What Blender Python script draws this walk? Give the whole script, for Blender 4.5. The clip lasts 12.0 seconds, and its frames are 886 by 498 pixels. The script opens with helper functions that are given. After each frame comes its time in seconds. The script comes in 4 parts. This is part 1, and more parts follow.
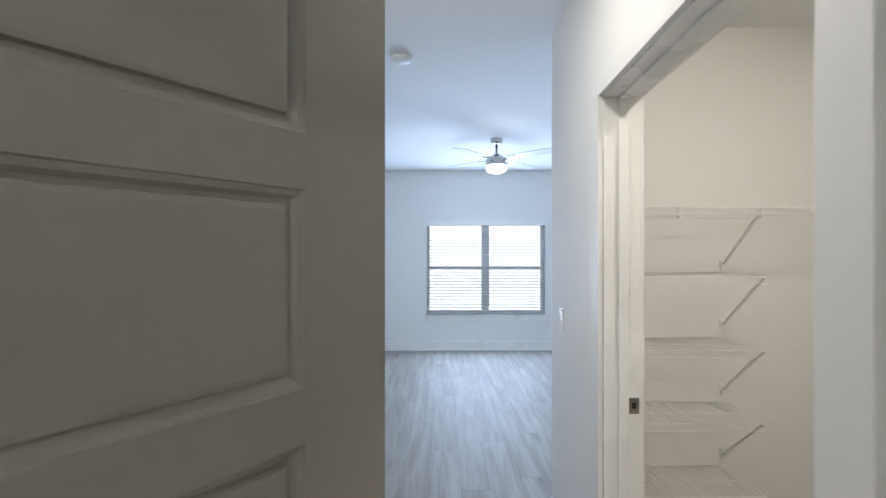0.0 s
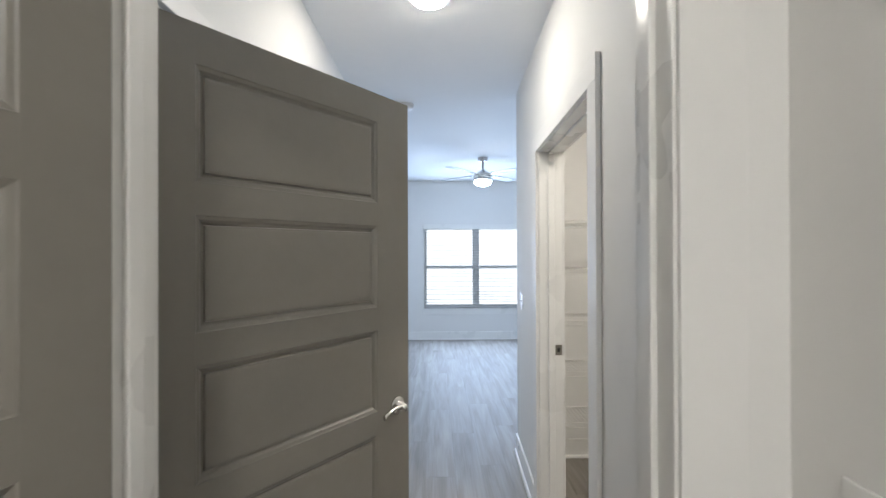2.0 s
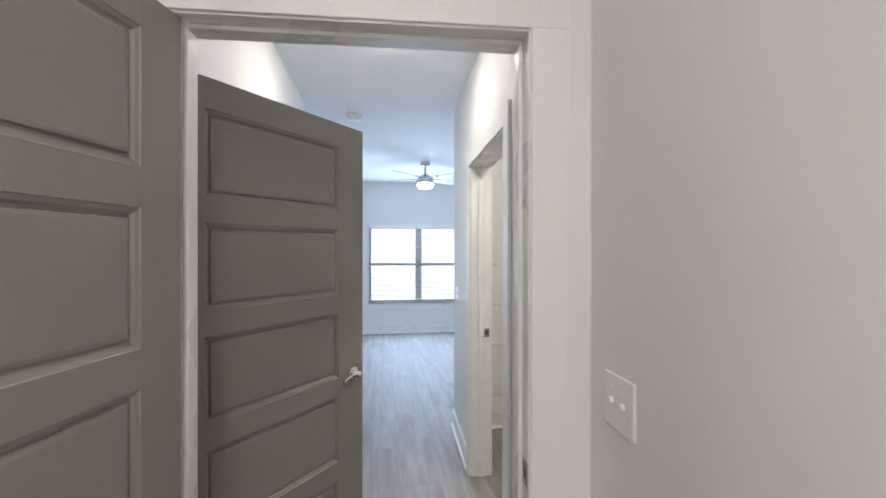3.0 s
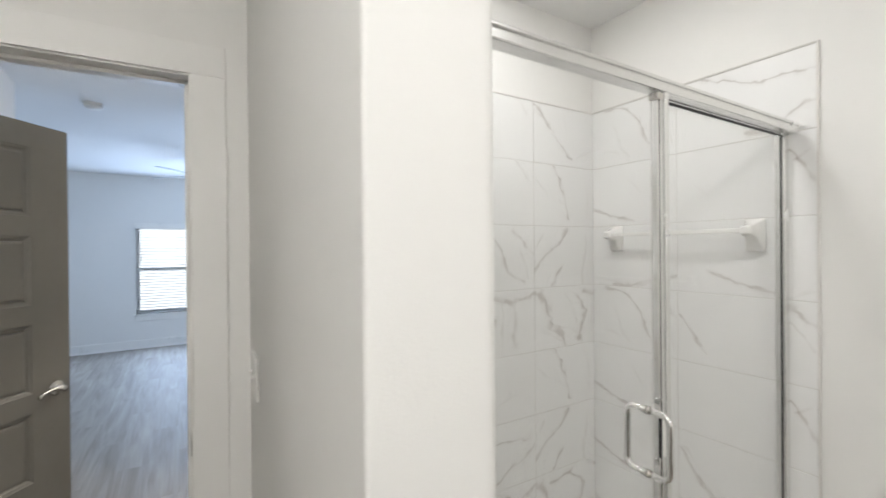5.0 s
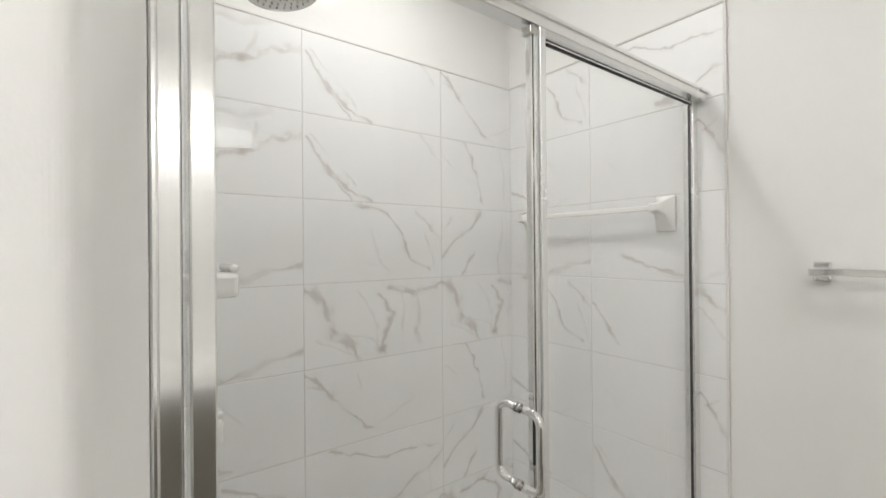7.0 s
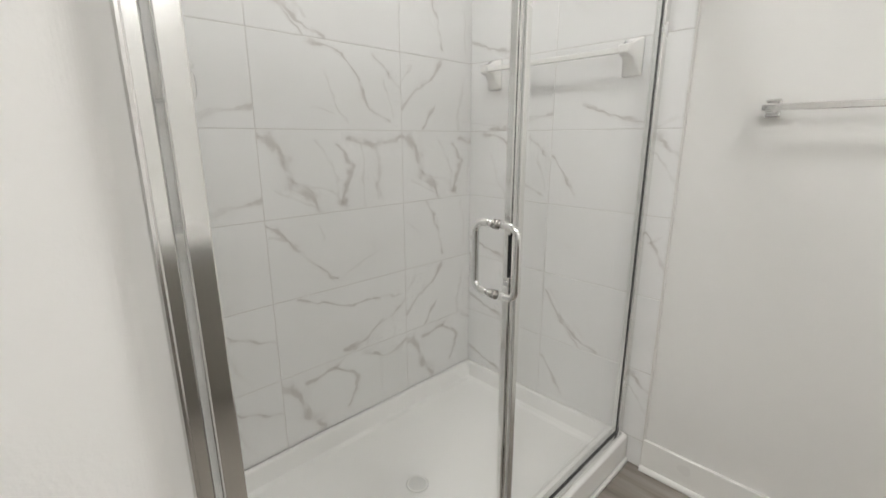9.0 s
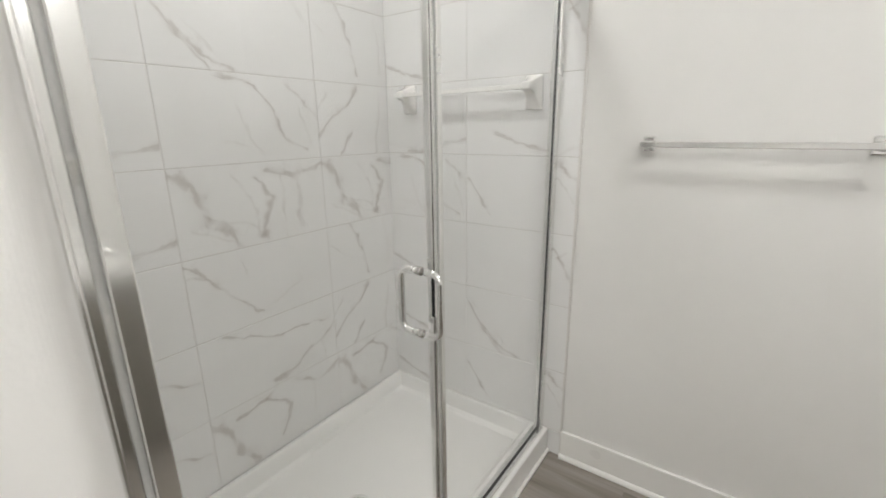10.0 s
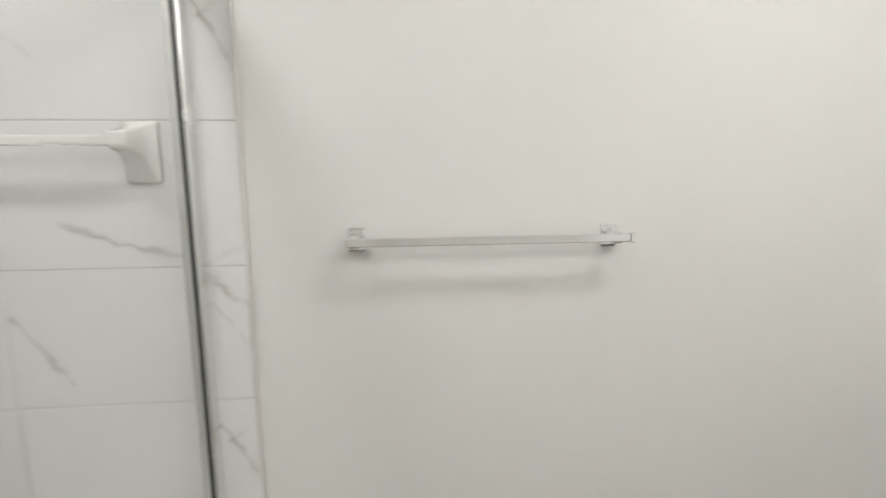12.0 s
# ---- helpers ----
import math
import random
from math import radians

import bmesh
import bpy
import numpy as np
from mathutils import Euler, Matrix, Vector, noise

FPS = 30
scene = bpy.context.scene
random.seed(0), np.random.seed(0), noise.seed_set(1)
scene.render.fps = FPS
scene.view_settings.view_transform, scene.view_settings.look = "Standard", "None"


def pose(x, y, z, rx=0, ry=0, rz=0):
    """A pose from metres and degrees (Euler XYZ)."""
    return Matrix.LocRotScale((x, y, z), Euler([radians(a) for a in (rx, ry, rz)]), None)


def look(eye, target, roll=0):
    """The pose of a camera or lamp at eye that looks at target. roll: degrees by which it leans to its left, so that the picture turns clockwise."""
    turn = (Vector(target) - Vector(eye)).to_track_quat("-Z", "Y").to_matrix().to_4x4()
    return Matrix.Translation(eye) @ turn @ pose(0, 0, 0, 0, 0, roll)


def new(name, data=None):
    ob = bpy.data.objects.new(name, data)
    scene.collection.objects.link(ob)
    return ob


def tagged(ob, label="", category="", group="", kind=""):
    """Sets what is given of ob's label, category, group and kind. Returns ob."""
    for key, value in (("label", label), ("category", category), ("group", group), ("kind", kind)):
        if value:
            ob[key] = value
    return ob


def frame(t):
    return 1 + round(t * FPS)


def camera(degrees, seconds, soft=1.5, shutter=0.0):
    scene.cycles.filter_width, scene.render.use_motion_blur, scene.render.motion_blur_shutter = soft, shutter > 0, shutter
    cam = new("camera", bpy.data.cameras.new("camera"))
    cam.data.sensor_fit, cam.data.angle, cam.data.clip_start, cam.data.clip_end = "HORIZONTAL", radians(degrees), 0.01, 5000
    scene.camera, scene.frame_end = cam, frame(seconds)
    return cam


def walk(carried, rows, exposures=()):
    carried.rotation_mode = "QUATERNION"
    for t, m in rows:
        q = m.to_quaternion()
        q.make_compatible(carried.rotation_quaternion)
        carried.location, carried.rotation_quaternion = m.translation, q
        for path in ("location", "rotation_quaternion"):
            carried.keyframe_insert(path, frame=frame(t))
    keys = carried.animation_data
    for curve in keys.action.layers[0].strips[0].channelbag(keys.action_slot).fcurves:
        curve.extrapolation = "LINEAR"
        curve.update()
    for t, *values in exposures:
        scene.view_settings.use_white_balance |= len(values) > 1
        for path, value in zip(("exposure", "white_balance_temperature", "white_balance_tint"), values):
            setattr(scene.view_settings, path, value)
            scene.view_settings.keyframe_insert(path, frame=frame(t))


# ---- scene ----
cam = camera(90.9, 12.0, shutter=0.4)
PATH = [
    (0, (0.172, 0.31, 1.498), (0.185, 2.31, 1.5), 0.0),
    (0.5, (0.144, 0.068, 1.48), (0.164, 2.068, 1.488), 0.0),
    (1, (0.139, -0.126, 1.501), (0.163, 1.874, 1.507), -0.1),
    (1.5, (0.178, -0.333, 1.497), (0.204, 1.667, 1.503), -0.2),
    (2, (0.185, -0.556, 1.496), (0.214, 1.443, 1.504), -0.2),
    (2.5, (0.157, -0.76, 1.492), (0.273, 1.237, 1.497), -0.1),
    (2.7, (0.151, -0.838, 1.496), (0.339, 1.154, 1.497), 0.0),
    (4.3, (0.31, -1.379, 1.507), (1.046, 0.481, 1.505), -0.5),
    (4.5, (0.352, -1.396, 1.507), (1.188, 0.421, 1.503), -0.5),
    (5, (0.462, -1.396, 1.521), (1.514, 0.305, 1.514), -0.5),
    (5.5, (0.559, -1.361, 1.537), (1.721, 0.267, 1.531), -0.5),
    (6, (0.661, -1.368, 1.554), (1.851, 0.239, 1.553), -0.5),
    (6.5, (0.763, -1.383, 1.525), (1.954, 0.224, 1.525), -0.6),
    (7, (0.806, -1.368, 1.438), (2.002, 0.235, 1.441), -0.5),
    (7.5, (0.809, -1.341, 1.345), (2.02, 0.251, 1.307), -0.4),
    (7.7, (0.804, -1.328, 1.305), (2.028, 0.251, 1.214), -0.3),
    (9.3, (0.730, -1.316, 1.288), (2.121, 0.018, 0.750), -0.3),
    (9.5, (0.720, -1.322, 1.341), (2.152, -0.034, 0.800), -0.5),
    (10, (0.716, -1.344, 1.429), (2.282, -0.220, 0.897), -0.8),
    (10.5, (0.806, -1.352, 1.456), (2.517, -0.429, 0.988), -0.7),
    (11, (1.005, -1.231, 1.412), (2.903, -0.682, 1.1), -0.3),
    (11.5, (1.213, -1.218, 1.462), (3.162, -0.912, 1.137), -1.0),
    (12, (1.393, -1.139, 1.475), (3.368, -1.309, 1.209), -0.6),
]
walk(cam, [(t, look(eye, target, roll)) for t, eye, target, roll in PATH],
     [(0, 0.04), (2.7, 0.06), (4.5, -0.04), (6.0, -0.15), (10.0, -0.12), (12, -0.2)])

# ---- light ----
CEIL = 2.67
world = bpy.data.worlds.new("world")
scene.world = world
world.use_nodes = True
wn = world.node_tree.nodes
sky = wn.new("ShaderNodeTexSky")
sky.sky_type, sky.sun_disc, sky.sun_elevation, sky.sun_rotation = "NISHITA", False, radians(48), radians(200)
wn["Background"].inputs["Strength"].default_value = 0.1
world.node_tree.links.new(sky.outputs["Color"], wn["Background"].inputs["Color"])


def area_lamp(name, m, w, h, watts, colour):
    d = bpy.data.lights.new(name, "AREA")
    d.shape, d.size, d.size_y, d.energy, d.color = "RECTANGLE", w, h, watts, colour
    ob = new(name, d)
    ob.matrix_world = m
    return ob


# daylight entering the bedroom window
area_lamp("window_daylight", pose(0.852, 6.765, 1.23, -90, 0, 0), 1.70, 1.36, 92, (0.50, 0.68, 1.0))


# ---- materials ----
def mat(name, colour, rough=0.5, metal=0.0, vary=0.04, scale=3.0, bump=0.0, bump_scale=300.0, coat=0.0, emit=0.0, emit_colour=(1, 1, 1), spec=0.5):
    """A painted, cast or metal surface with cloudy variation at two scales and fine relief."""
    m = bpy.data.materials.new(name)
    m.use_nodes = True
    nt = m.node_tree
    n, link = nt.nodes, nt.links.new
    b = n["Principled BSDF"]
    b.inputs["Roughness"].default_value, b.inputs["Metallic"].default_value = rough, metal
    b.inputs["Coat Weight"].default_value = coat
    b.inputs["Specular IOR Level"].default_value = spec
    tc = n.new("ShaderNodeTexCoord")
    n1, n2 = n.new("ShaderNodeTexNoise"), n.new("ShaderNodeTexNoise")
    n1.inputs["Scale"].default_value, n1.inputs["Detail"].default_value = scale, 4
    n2.inputs["Scale"].default_value, n2.inputs["Detail"].default_value = scale * 14, 3
    for k in (n1, n2):
        link(tc.outputs["Object"], k.inputs["Vector"])
    mix = n.new("ShaderNodeMath")
    mix.operation = "MULTIPLY_ADD"
    link(n2.outputs["Fac"], mix.inputs[0])
    mix.inputs[1].default_value = 0.4
    link(n1.outputs["Fac"], mix.inputs[2])
    ramp = n.new("ShaderNodeValToRGB")
    lo = [max(0, c * (1 - vary)) for c in colour]
    hi = [min(1, c * (1 + vary)) for c in colour]
    ramp.color_ramp.elements[0].position, ramp.color_ramp.elements[1].position = 0.5, 0.9
    ramp.color_ramp.elements[0].color, ramp.color_ramp.elements[1].color = (*lo, 1), (*hi, 1)
    link(mix.outputs[0], ramp.inputs["Fac"])
    link(ramp.outputs["Color"], b.inputs["Base Color"])
    rr = n.new("ShaderNodeMapRange")
    rr.inputs["To Min"].default_value, rr.inputs["To Max"].default_value = rough * 0.85, min(1, rough * 1.15)
    link(n1.outputs["Fac"], rr.inputs["Value"])
    link(rr.outputs["Result"], b.inputs["Roughness"])
    if bump:
        n3 = n.new("ShaderNodeTexNoise")
        n3.inputs["Scale"].default_value, n3.inputs["Detail"].default_value = bump_scale, 2
        link(tc.outputs["Object"], n3.inputs["Vector"])
        bp = n.new("ShaderNodeBump")
        bp.inputs["Strength"].default_value, bp.inputs["Distance"].default_value = bump, 0.002
        link(n3.outputs["Fac"], bp.inputs["Height"])
        link(bp.outputs["Normal"], b.inputs["Normal"])
    if emit:
        b.inputs["Emission Color"].default_value, b.inputs["Emission Strength"].default_value = (*emit_colour, 1), emit
    return m


def marble_material(name, strong, faint):
    """Glazed porcelain with one printed vein drawing: veins are ([points], half width) in the tile's own plane, wandering and broken by noise."""
    m = bpy.data.materials.new(name)
    m.use_nodes = True
    nt = m.node_tree
    n, link = nt.nodes, nt.links.new
    b = n["Principled BSDF"]
    b.inputs["Roughness"].default_value = 0.38
    b.inputs["Specular IOR Level"].default_value = 0.4
    tc = n.new("ShaderNodeTexCoord")

    def vec(op, a, c):
        k = n.new("ShaderNodeVectorMath")
        k.operation = op
        for slot, v in ((0, a), (1, c)):
            if isinstance(v, tuple):
                k.inputs[slot].default_value = v
            elif v is not None:
                link(v, k.inputs[slot])
        return k

    def num(op, a, c, clamp=False):
        k = n.new("ShaderNodeMath")
        k.operation, k.use_clamp = op, clamp
        for slot, v in ((0, a), (1, c)):
            if isinstance(v, (int, float)):
                k.inputs[slot].default_value = v
            else:
                link(v, k.inputs[slot])
        return k.outputs[0]

    def noise(scale, detail):
        k = n.new("ShaderNodeTexNoise")
        k.inputs["Scale"].default_value, k.inputs["Detail"].default_value = scale, detail
        link(tc.outputs["Object"], k.inputs["Vector"])
        return k

    def ramp(value, lo, hi, out0, out1):
        k = n.new("ShaderNodeMapRange")
        k.interpolation_type = "SMOOTHSTEP"
        for slot, v in (("From Min", lo), ("From Max", hi), ("To Min", out0), ("To Max", out1)):
            k.inputs[slot].default_value = v
        link(value, k.inputs["Value"])
        return k.outputs[0]

    p = vec("MULTIPLY", tc.outputs["Object"], (1, 0, 1)).outputs[0]
    for scale, detail, reach in ((7.0, 2, 0.062), (30.0, 3, 0.028)):
        centred = vec("SUBTRACT", noise(scale, detail).outputs["Color"], (0.5, 0.5, 0.5)).outputs[0]
        p = vec("ADD", p, vec("MULTIPLY", centred, (reach, 0, reach)).outputs[0]).outputs[0]
    swell = ramp(noise(16.0, 3).outputs["Fac"], 0.30, 0.70, 0.55, 2.1)

    def field(veins):
        """The distance to the nearest vein, in half widths."""
        near = None
        for points, w in veins:
            for (x0, z0), (x1, z1) in zip(points, points[1:]):
                ab = Vector((x1 - x0, 0, z1 - z0))
                d = vec("SUBTRACT", p, (x0, 0, z0)).outputs[0]
                t = num("MULTIPLY", vec("DOT_PRODUCT", d, tuple(ab)).outputs["Value"], 1 / ab.length_squared, True)
                along = n.new("ShaderNodeVectorMath")
                along.operation = "SCALE"
                along.inputs[0].default_value = tuple(ab)
                link(t, along.inputs["Scale"])
                off = num("MULTIPLY", vec("DISTANCE", d, along.outputs[0]).outputs["Value"], 1 / w)
                near = off if near is None else num("MINIMUM", near, off)
        return num("MULTIPLY", near, swell)

    broken = ramp(noise(11.0, 3).outputs["Fac"], 0.36, 0.58, 0.30, 1.0)
    ds, df = field(strong), field(faint)
    core = num("MULTIPLY", ramp(ds, 0.35, 2.0, 0.36, 0.0), broken)
    halo = num("MULTIPLY", ramp(ds, 0.4, 6.0, 0.11, 0.0), broken)
    thin = num("MULTIPLY", ramp(df, 0.1, 2.2, 0.20, 0.0), broken)
    cloud = ramp(noise(4.0, 4).outputs["Fac"], 0.35, 0.75, 0.0, 0.05)
    amount = num("ADD", num("ADD", core, halo), num("ADD", thin, cloud), True)
    mixc = n.new("ShaderNodeMix")
    mixc.data_type = "RGBA"
    link(amount, mixc.inputs["Factor"])
    mixc.inputs["A"].default_value, mixc.inputs["B"].default_value = (0.815, 0.812, 0.80, 1), (0.35, 0.305, 0.268, 1)
    link(mixc.outputs["Result"], b.inputs["Base Color"])
    return m


def plank_material(name):
    """Grey oak vinyl: long soft grain along the plank, each plank a little lighter or darker."""
    m = bpy.data.materials.new(name)
    m.use_nodes = True
    nt = m.node_tree
    n, link = nt.nodes, nt.links.new
    b = n["Principled BSDF"]
    tc, info = n.new("ShaderNodeTexCoord"), n.new("ShaderNodeObjectInfo")
    off = n.new("ShaderNodeVectorMath")
    off.operation = "MULTIPLY_ADD"
    comb = n.new("ShaderNodeCombineXYZ")
    for i in range(3):
        link(info.outputs["Random"], comb.inputs[i])
    link(comb.outputs[0], off.inputs[0])
    off.inputs[1].default_value = (41.0, 29.0, 0.0)
    link(tc.outputs["Object"], off.inputs[2])
    mp = n.new("ShaderNodeMapping")
    mp.inputs["Scale"].default_value = (14.0, 1.3, 1.0)
    link(off.outputs[0], mp.inputs["Vector"])
    g1 = n.new("ShaderNodeTexNoise")
    g1.inputs["Scale"].default_value, g1.inputs["Detail"].default_value, g1.inputs["Distortion"].default_value = 1.0, 6, 0.6
    link(mp.outputs[0], g1.inputs["Vector"])
    mp2 = n.new("ShaderNodeMapping")
    mp2.inputs["Scale"].default_value = (110.0, 3.0, 1.0)
    link(off.outputs[0], mp2.inputs["Vector"])
    g2 = n.new("ShaderNodeTexNoise")
    g2.inputs["Scale"].default_value, g2.inputs["Detail"].default_value = 1.0, 3
    link(mp2.outputs[0], g2.inputs["Vector"])
    s = n.new("ShaderNodeMath")
    s.operation = "MULTIPLY_ADD"
    link(g2.outputs["Fac"], s.inputs[0])
    s.inputs[1].default_value = 0.3
    link(g1.outputs["Fac"], s.inputs[2])
    s2 = n.new("ShaderNodeMath")
    s2.operation = "MULTIPLY_ADD"
    link(info.outputs["Random"], s2.inputs[0])
    s2.inputs[1].default_value = 0.07
    link(s.outputs[0], s2.inputs[2])
    ramp = n.new("ShaderNodeValToRGB")
    e = ramp.color_ramp.elements
    e[0].position, e[0].color = 0.42, (0.185, 0.162, 0.140, 1)
    e[1].position, e[1].color = 0.98, (0.37, 0.34, 0.305, 1)
    link(s2.outputs[0], ramp.inputs["Fac"])
    link(ramp.outputs["Color"], b.inputs["Base Color"])
    b.inputs["Roughness"].default_value = 0.58
    b.inputs["Specular IOR Level"].default_value = 0.35
    bp = n.new("ShaderNodeBump")
    bp.inputs["Strength"].default_value, bp.inputs["Distance"].default_value = 0.25, 0.001
    link(g2.outputs["Fac"], bp.inputs["Height"])
    link(bp.outputs["Normal"], b.inputs["Normal"])
    return m


def glass_material(name, tint):
    m = bpy.data.materials.new(name)
    m.use_nodes = True
    nt = m.node_tree
    n, link = nt.nodes, nt.links.new
    n.remove(n["Principled BSDF"])
    tr, gl, mx = n.new("ShaderNodeBsdfTransparent"), n.new("ShaderNodeBsdfGlossy"), n.new("ShaderNodeMixShader")
    tr.inputs["Color"].default_value = (*tint, 1)
    gl.inputs["Roughness"].default_value = 0.01
    lw = n.new("ShaderNodeLayerWeight")
    lw.inputs["Blend"].default_value = 0.5
    p, q = n.new("ShaderNodeMath"), n.new("ShaderNodeMath")
    p.operation, q.operation = "POWER", "MULTIPLY_ADD"
    link(lw.outputs["Facing"], p.inputs[0])
    p.inputs[1].default_value = 5
    link(p.outputs[0], q.inputs[0])
    q.inputs[1].default_value, q.inputs[2].default_value = 0.7, 0.022
    link(q.outputs[0], mx.inputs["Fac"])
    link(tr.outputs[0], mx.inputs[1])
    link(gl.outputs[0], mx.inputs[2])
    link(mx.outputs[0], n["Material Output"].inputs["Surface"])
    return m


WALL = mat("wall_paint", (0.80, 0.79, 0.765), 0.72, vary=0.012, scale=1.2, bump=0.12, bump_scale=260)
CEILING = mat("ceiling_paint", (0.82, 0.815, 0.80), 0.8, vary=0.012, scale=1.2, bump=0.2, bump_scale=200)
TRIM = mat("trim_enamel", (0.84, 0.83, 0.80), 0.28, vary=0.012, scale=2.0, bump=0.04, bump_scale=90)
CASING = mat("casing_paint", (0.81, 0.80, 0.775), 0.5, vary=0.012, scale=2.0, bump=0.05, bump_scale=120)
DOOR = mat("door_enamel", (0.245, 0.226, 0.196), 0.33, vary=0.04, scale=2.5, bump=0.10, bump_scale=140)
CHROME = mat("polished_chrome", (0.86, 0.86, 0.85), 0.07, 1.0, vary=0.02, scale=8)
RUBBED = mat("bright_rolled_aluminium", (0.84, 0.84, 0.83), 0.15, 1.0, vary=0.02, scale=12)
SATIN = mat("bright_anodised_aluminium", (0.86, 0.86, 0.85), 0.26, 1.0, vary=0.02, scale=12)
SEAL = mat("pale_vinyl_seal", (0.70, 0.70, 0.68), 0.4, vary=0.03, scale=20)
NICKEL = mat("satin_nickel", (0.62, 0.60, 0.57), 0.24, 1.0, vary=0.05, scale=20)
DARK_METAL = mat("strike_metal", (0.30, 0.28, 0.25), 0.35, 1.0, vary=0.1, scale=40)
GASKET = mat("black_vinyl_gasket", (0.018, 0.018, 0.017), 0.5, vary=0.1)
ACRYLIC = mat("white_acrylic", (0.85, 0.845, 0.82), 0.2, vary=0.015, scale=3, coat=0.3)
CERAMIC = mat("glazed_ceramic", (0.84, 0.83, 0.80), 0.12, vary=0.015, scale=4, coat=0.4)
TILE_TRIM = mat("tile_edge_trim", (0.72, 0.70, 0.67), 0.4, vary=0.03, scale=10)
GROUT = mat("grout", (0.62, 0.60, 0.57), 0.85, vary=0.06, scale=30)
PLANK = plank_material("grey_oak_vinyl")
UNDERLAY = mat("floor_underlay", (0.16, 0.14, 0.12), 0.8, vary=0.1)
GLASS = glass_material("clear_glass", (0.994, 0.995, 0.993))
PLASTIC = mat("white_plastic", (0.84, 0.83, 0.80), 0.35, vary=0.02, scale=10)
SKY_GLOW = mat("overcast_daylight", (0.9, 0.9, 0.9), 1.0, emit=1.4, emit_colour=(0.90, 0.96, 1.0))
SLAT = mat("blind_slat", (0.83, 0.83, 0.82), 0.4, vary=0.02, scale=6)
# thin vinyl lets some daylight through
sb = SLAT.node_tree.nodes["Principled BSDF"]
glow, both = SLAT.node_tree.nodes.new("ShaderNodeBsdfTranslucent"), SLAT.node_tree.nodes.new("ShaderNodeMixShader")
glow.inputs["Color"].default_value, both.inputs["Fac"].default_value = (0.85, 0.86, 0.87, 1), 0.3
SLAT.node_tree.links.new(sb.outputs[0], both.inputs[1])
SLAT.node_tree.links.new(glow.outputs[0], both.inputs[2])
SLAT.node_tree.links.new(both.outputs[0], SLAT.node_tree.nodes["Material Output"].inputs["Surface"])
WIRE = mat("white_coated_wire", (0.85, 0.84, 0.81), 0.35, vary=0.02, scale=30)
BLADE = mat("silver_blade", (0.46, 0.47, 0.48), 0.5, 0.0, vary=0.04, scale=8)
LED = mat("led_diffuser", (0.9, 0.9, 0.88), 0.5, emit=165, emit_colour=(1.0, 0.95, 0.865))
LED_BATH = mat("led_diffuser_bath", (0.9, 0.9, 0.88), 0.5, emit=106, emit_colour=(1.0, 0.985, 0.965))
LED_SIDE_FILL = mat("side_fill_diffuser", (0.9, 0.9, 0.88), 0.5, emit=32, emit_colour=(1.0, 0.985, 0.97))
LED_FILL_BAR = mat("fill_bar_diffuser", (0.9, 0.9, 0.88), 0.5, emit=6, emit_colour=(1.0, 0.99, 0.975))
LED_SHOWER = mat("led_diffuser_shower", (0.9, 0.9, 0.88), 0.5, emit=40, emit_colour=(1.0, 0.995, 0.985))
LED_CLOSET = mat("led_diffuser_closet", (0.9, 0.9, 0.88), 0.5, emit=230, emit_colour=(1.0, 0.94, 0.855))
BOWL = mat("frosted_bowl", (0.9, 0.9, 0.88), 0.5, emit=130, emit_colour=(0.68, 0.82, 1.0))
DRAIN_PLATE = mat("drain_plate", (0.78, 0.78, 0.75), 0.4, 0.0, vary=0.05, scale=20)
DRAIN = mat("drain_hole", (0.02, 0.02, 0.02), 0.6)


# the printed drawings that repeat over the porcelain tiles
PRINT_SWEEP = marble_material("marble_sweep", [([(0, 0.225), (0.08, 0.13), (0.17, 0.045), (0.27, 0.0)], 0.0055), ([(0.10, 0.10), (0.19, 0.0)], 0.0035)],
                              [([(0.02, 0.235), (0.12, 0.15), (0.21, 0.06)], 0.004), ([(0.50, 0.30), (0.56, 0.23), (0.604, 0.19)], 0.004)])
PRINT_HOOK = marble_material("marble_hook", [([(0.21, 0.295), (0.33, 0.265), (0.40, 0.165), (0.46, 0.065), (0.54, 0.035)], 0.0042), ([(0.48, 0.275), (0.604, 0.165)], 0.004)],
                             [([(0.25, 0.20), (0.34, 0.03)], 0.004), ([(0.52, 0.20), (0.56, 0.05)], 0.003), ([(0.2, 0.08), (0.3, 0.06)], 0.003)])
PRINT_NET = marble_material("marble_net", [([(0, 0.285), (0.07, 0.24), (0.11, 0.13), (0.19, 0.06), (0.22, 0)], 0.0125), ([(0.29, 0.24), (0.35, 0.16), (0.31, 0.03)], 0.0065),
                                           ([(0.34, 0.27), (0.46, 0.245), (0.604, 0.275)], 0.009), ([(0.48, 0.25), (0.49, 0.03)], 0.007)],
                            [([(0.11, 0.13), (0.3, 0.07)], 0.005), ([(0.2, 0.26), (0.29, 0.13), (0.3, 0.03)], 0.005), ([(0.40, 0.25), (0.41, 0.0)], 0.004), ([(0.05, 0.1), (0.2, 0.02)], 0.003)])
PRINT_BOLT = marble_material("marble_bolt", [([(0, 0.29), (0.06, 0.235), (0.16, 0.13), (0.27, 0.03)], 0.0048)],
                             [([(0.0, 0.25), (0.07, 0.22)], 0.004), ([(0.19, 0.25), (0.21, 0.17)], 0.003), ([(0.43, 0.15), (0.46, 0.11)], 0.005), ([(0.3, 0.05), (0.5, 0.12)], 0.003)])
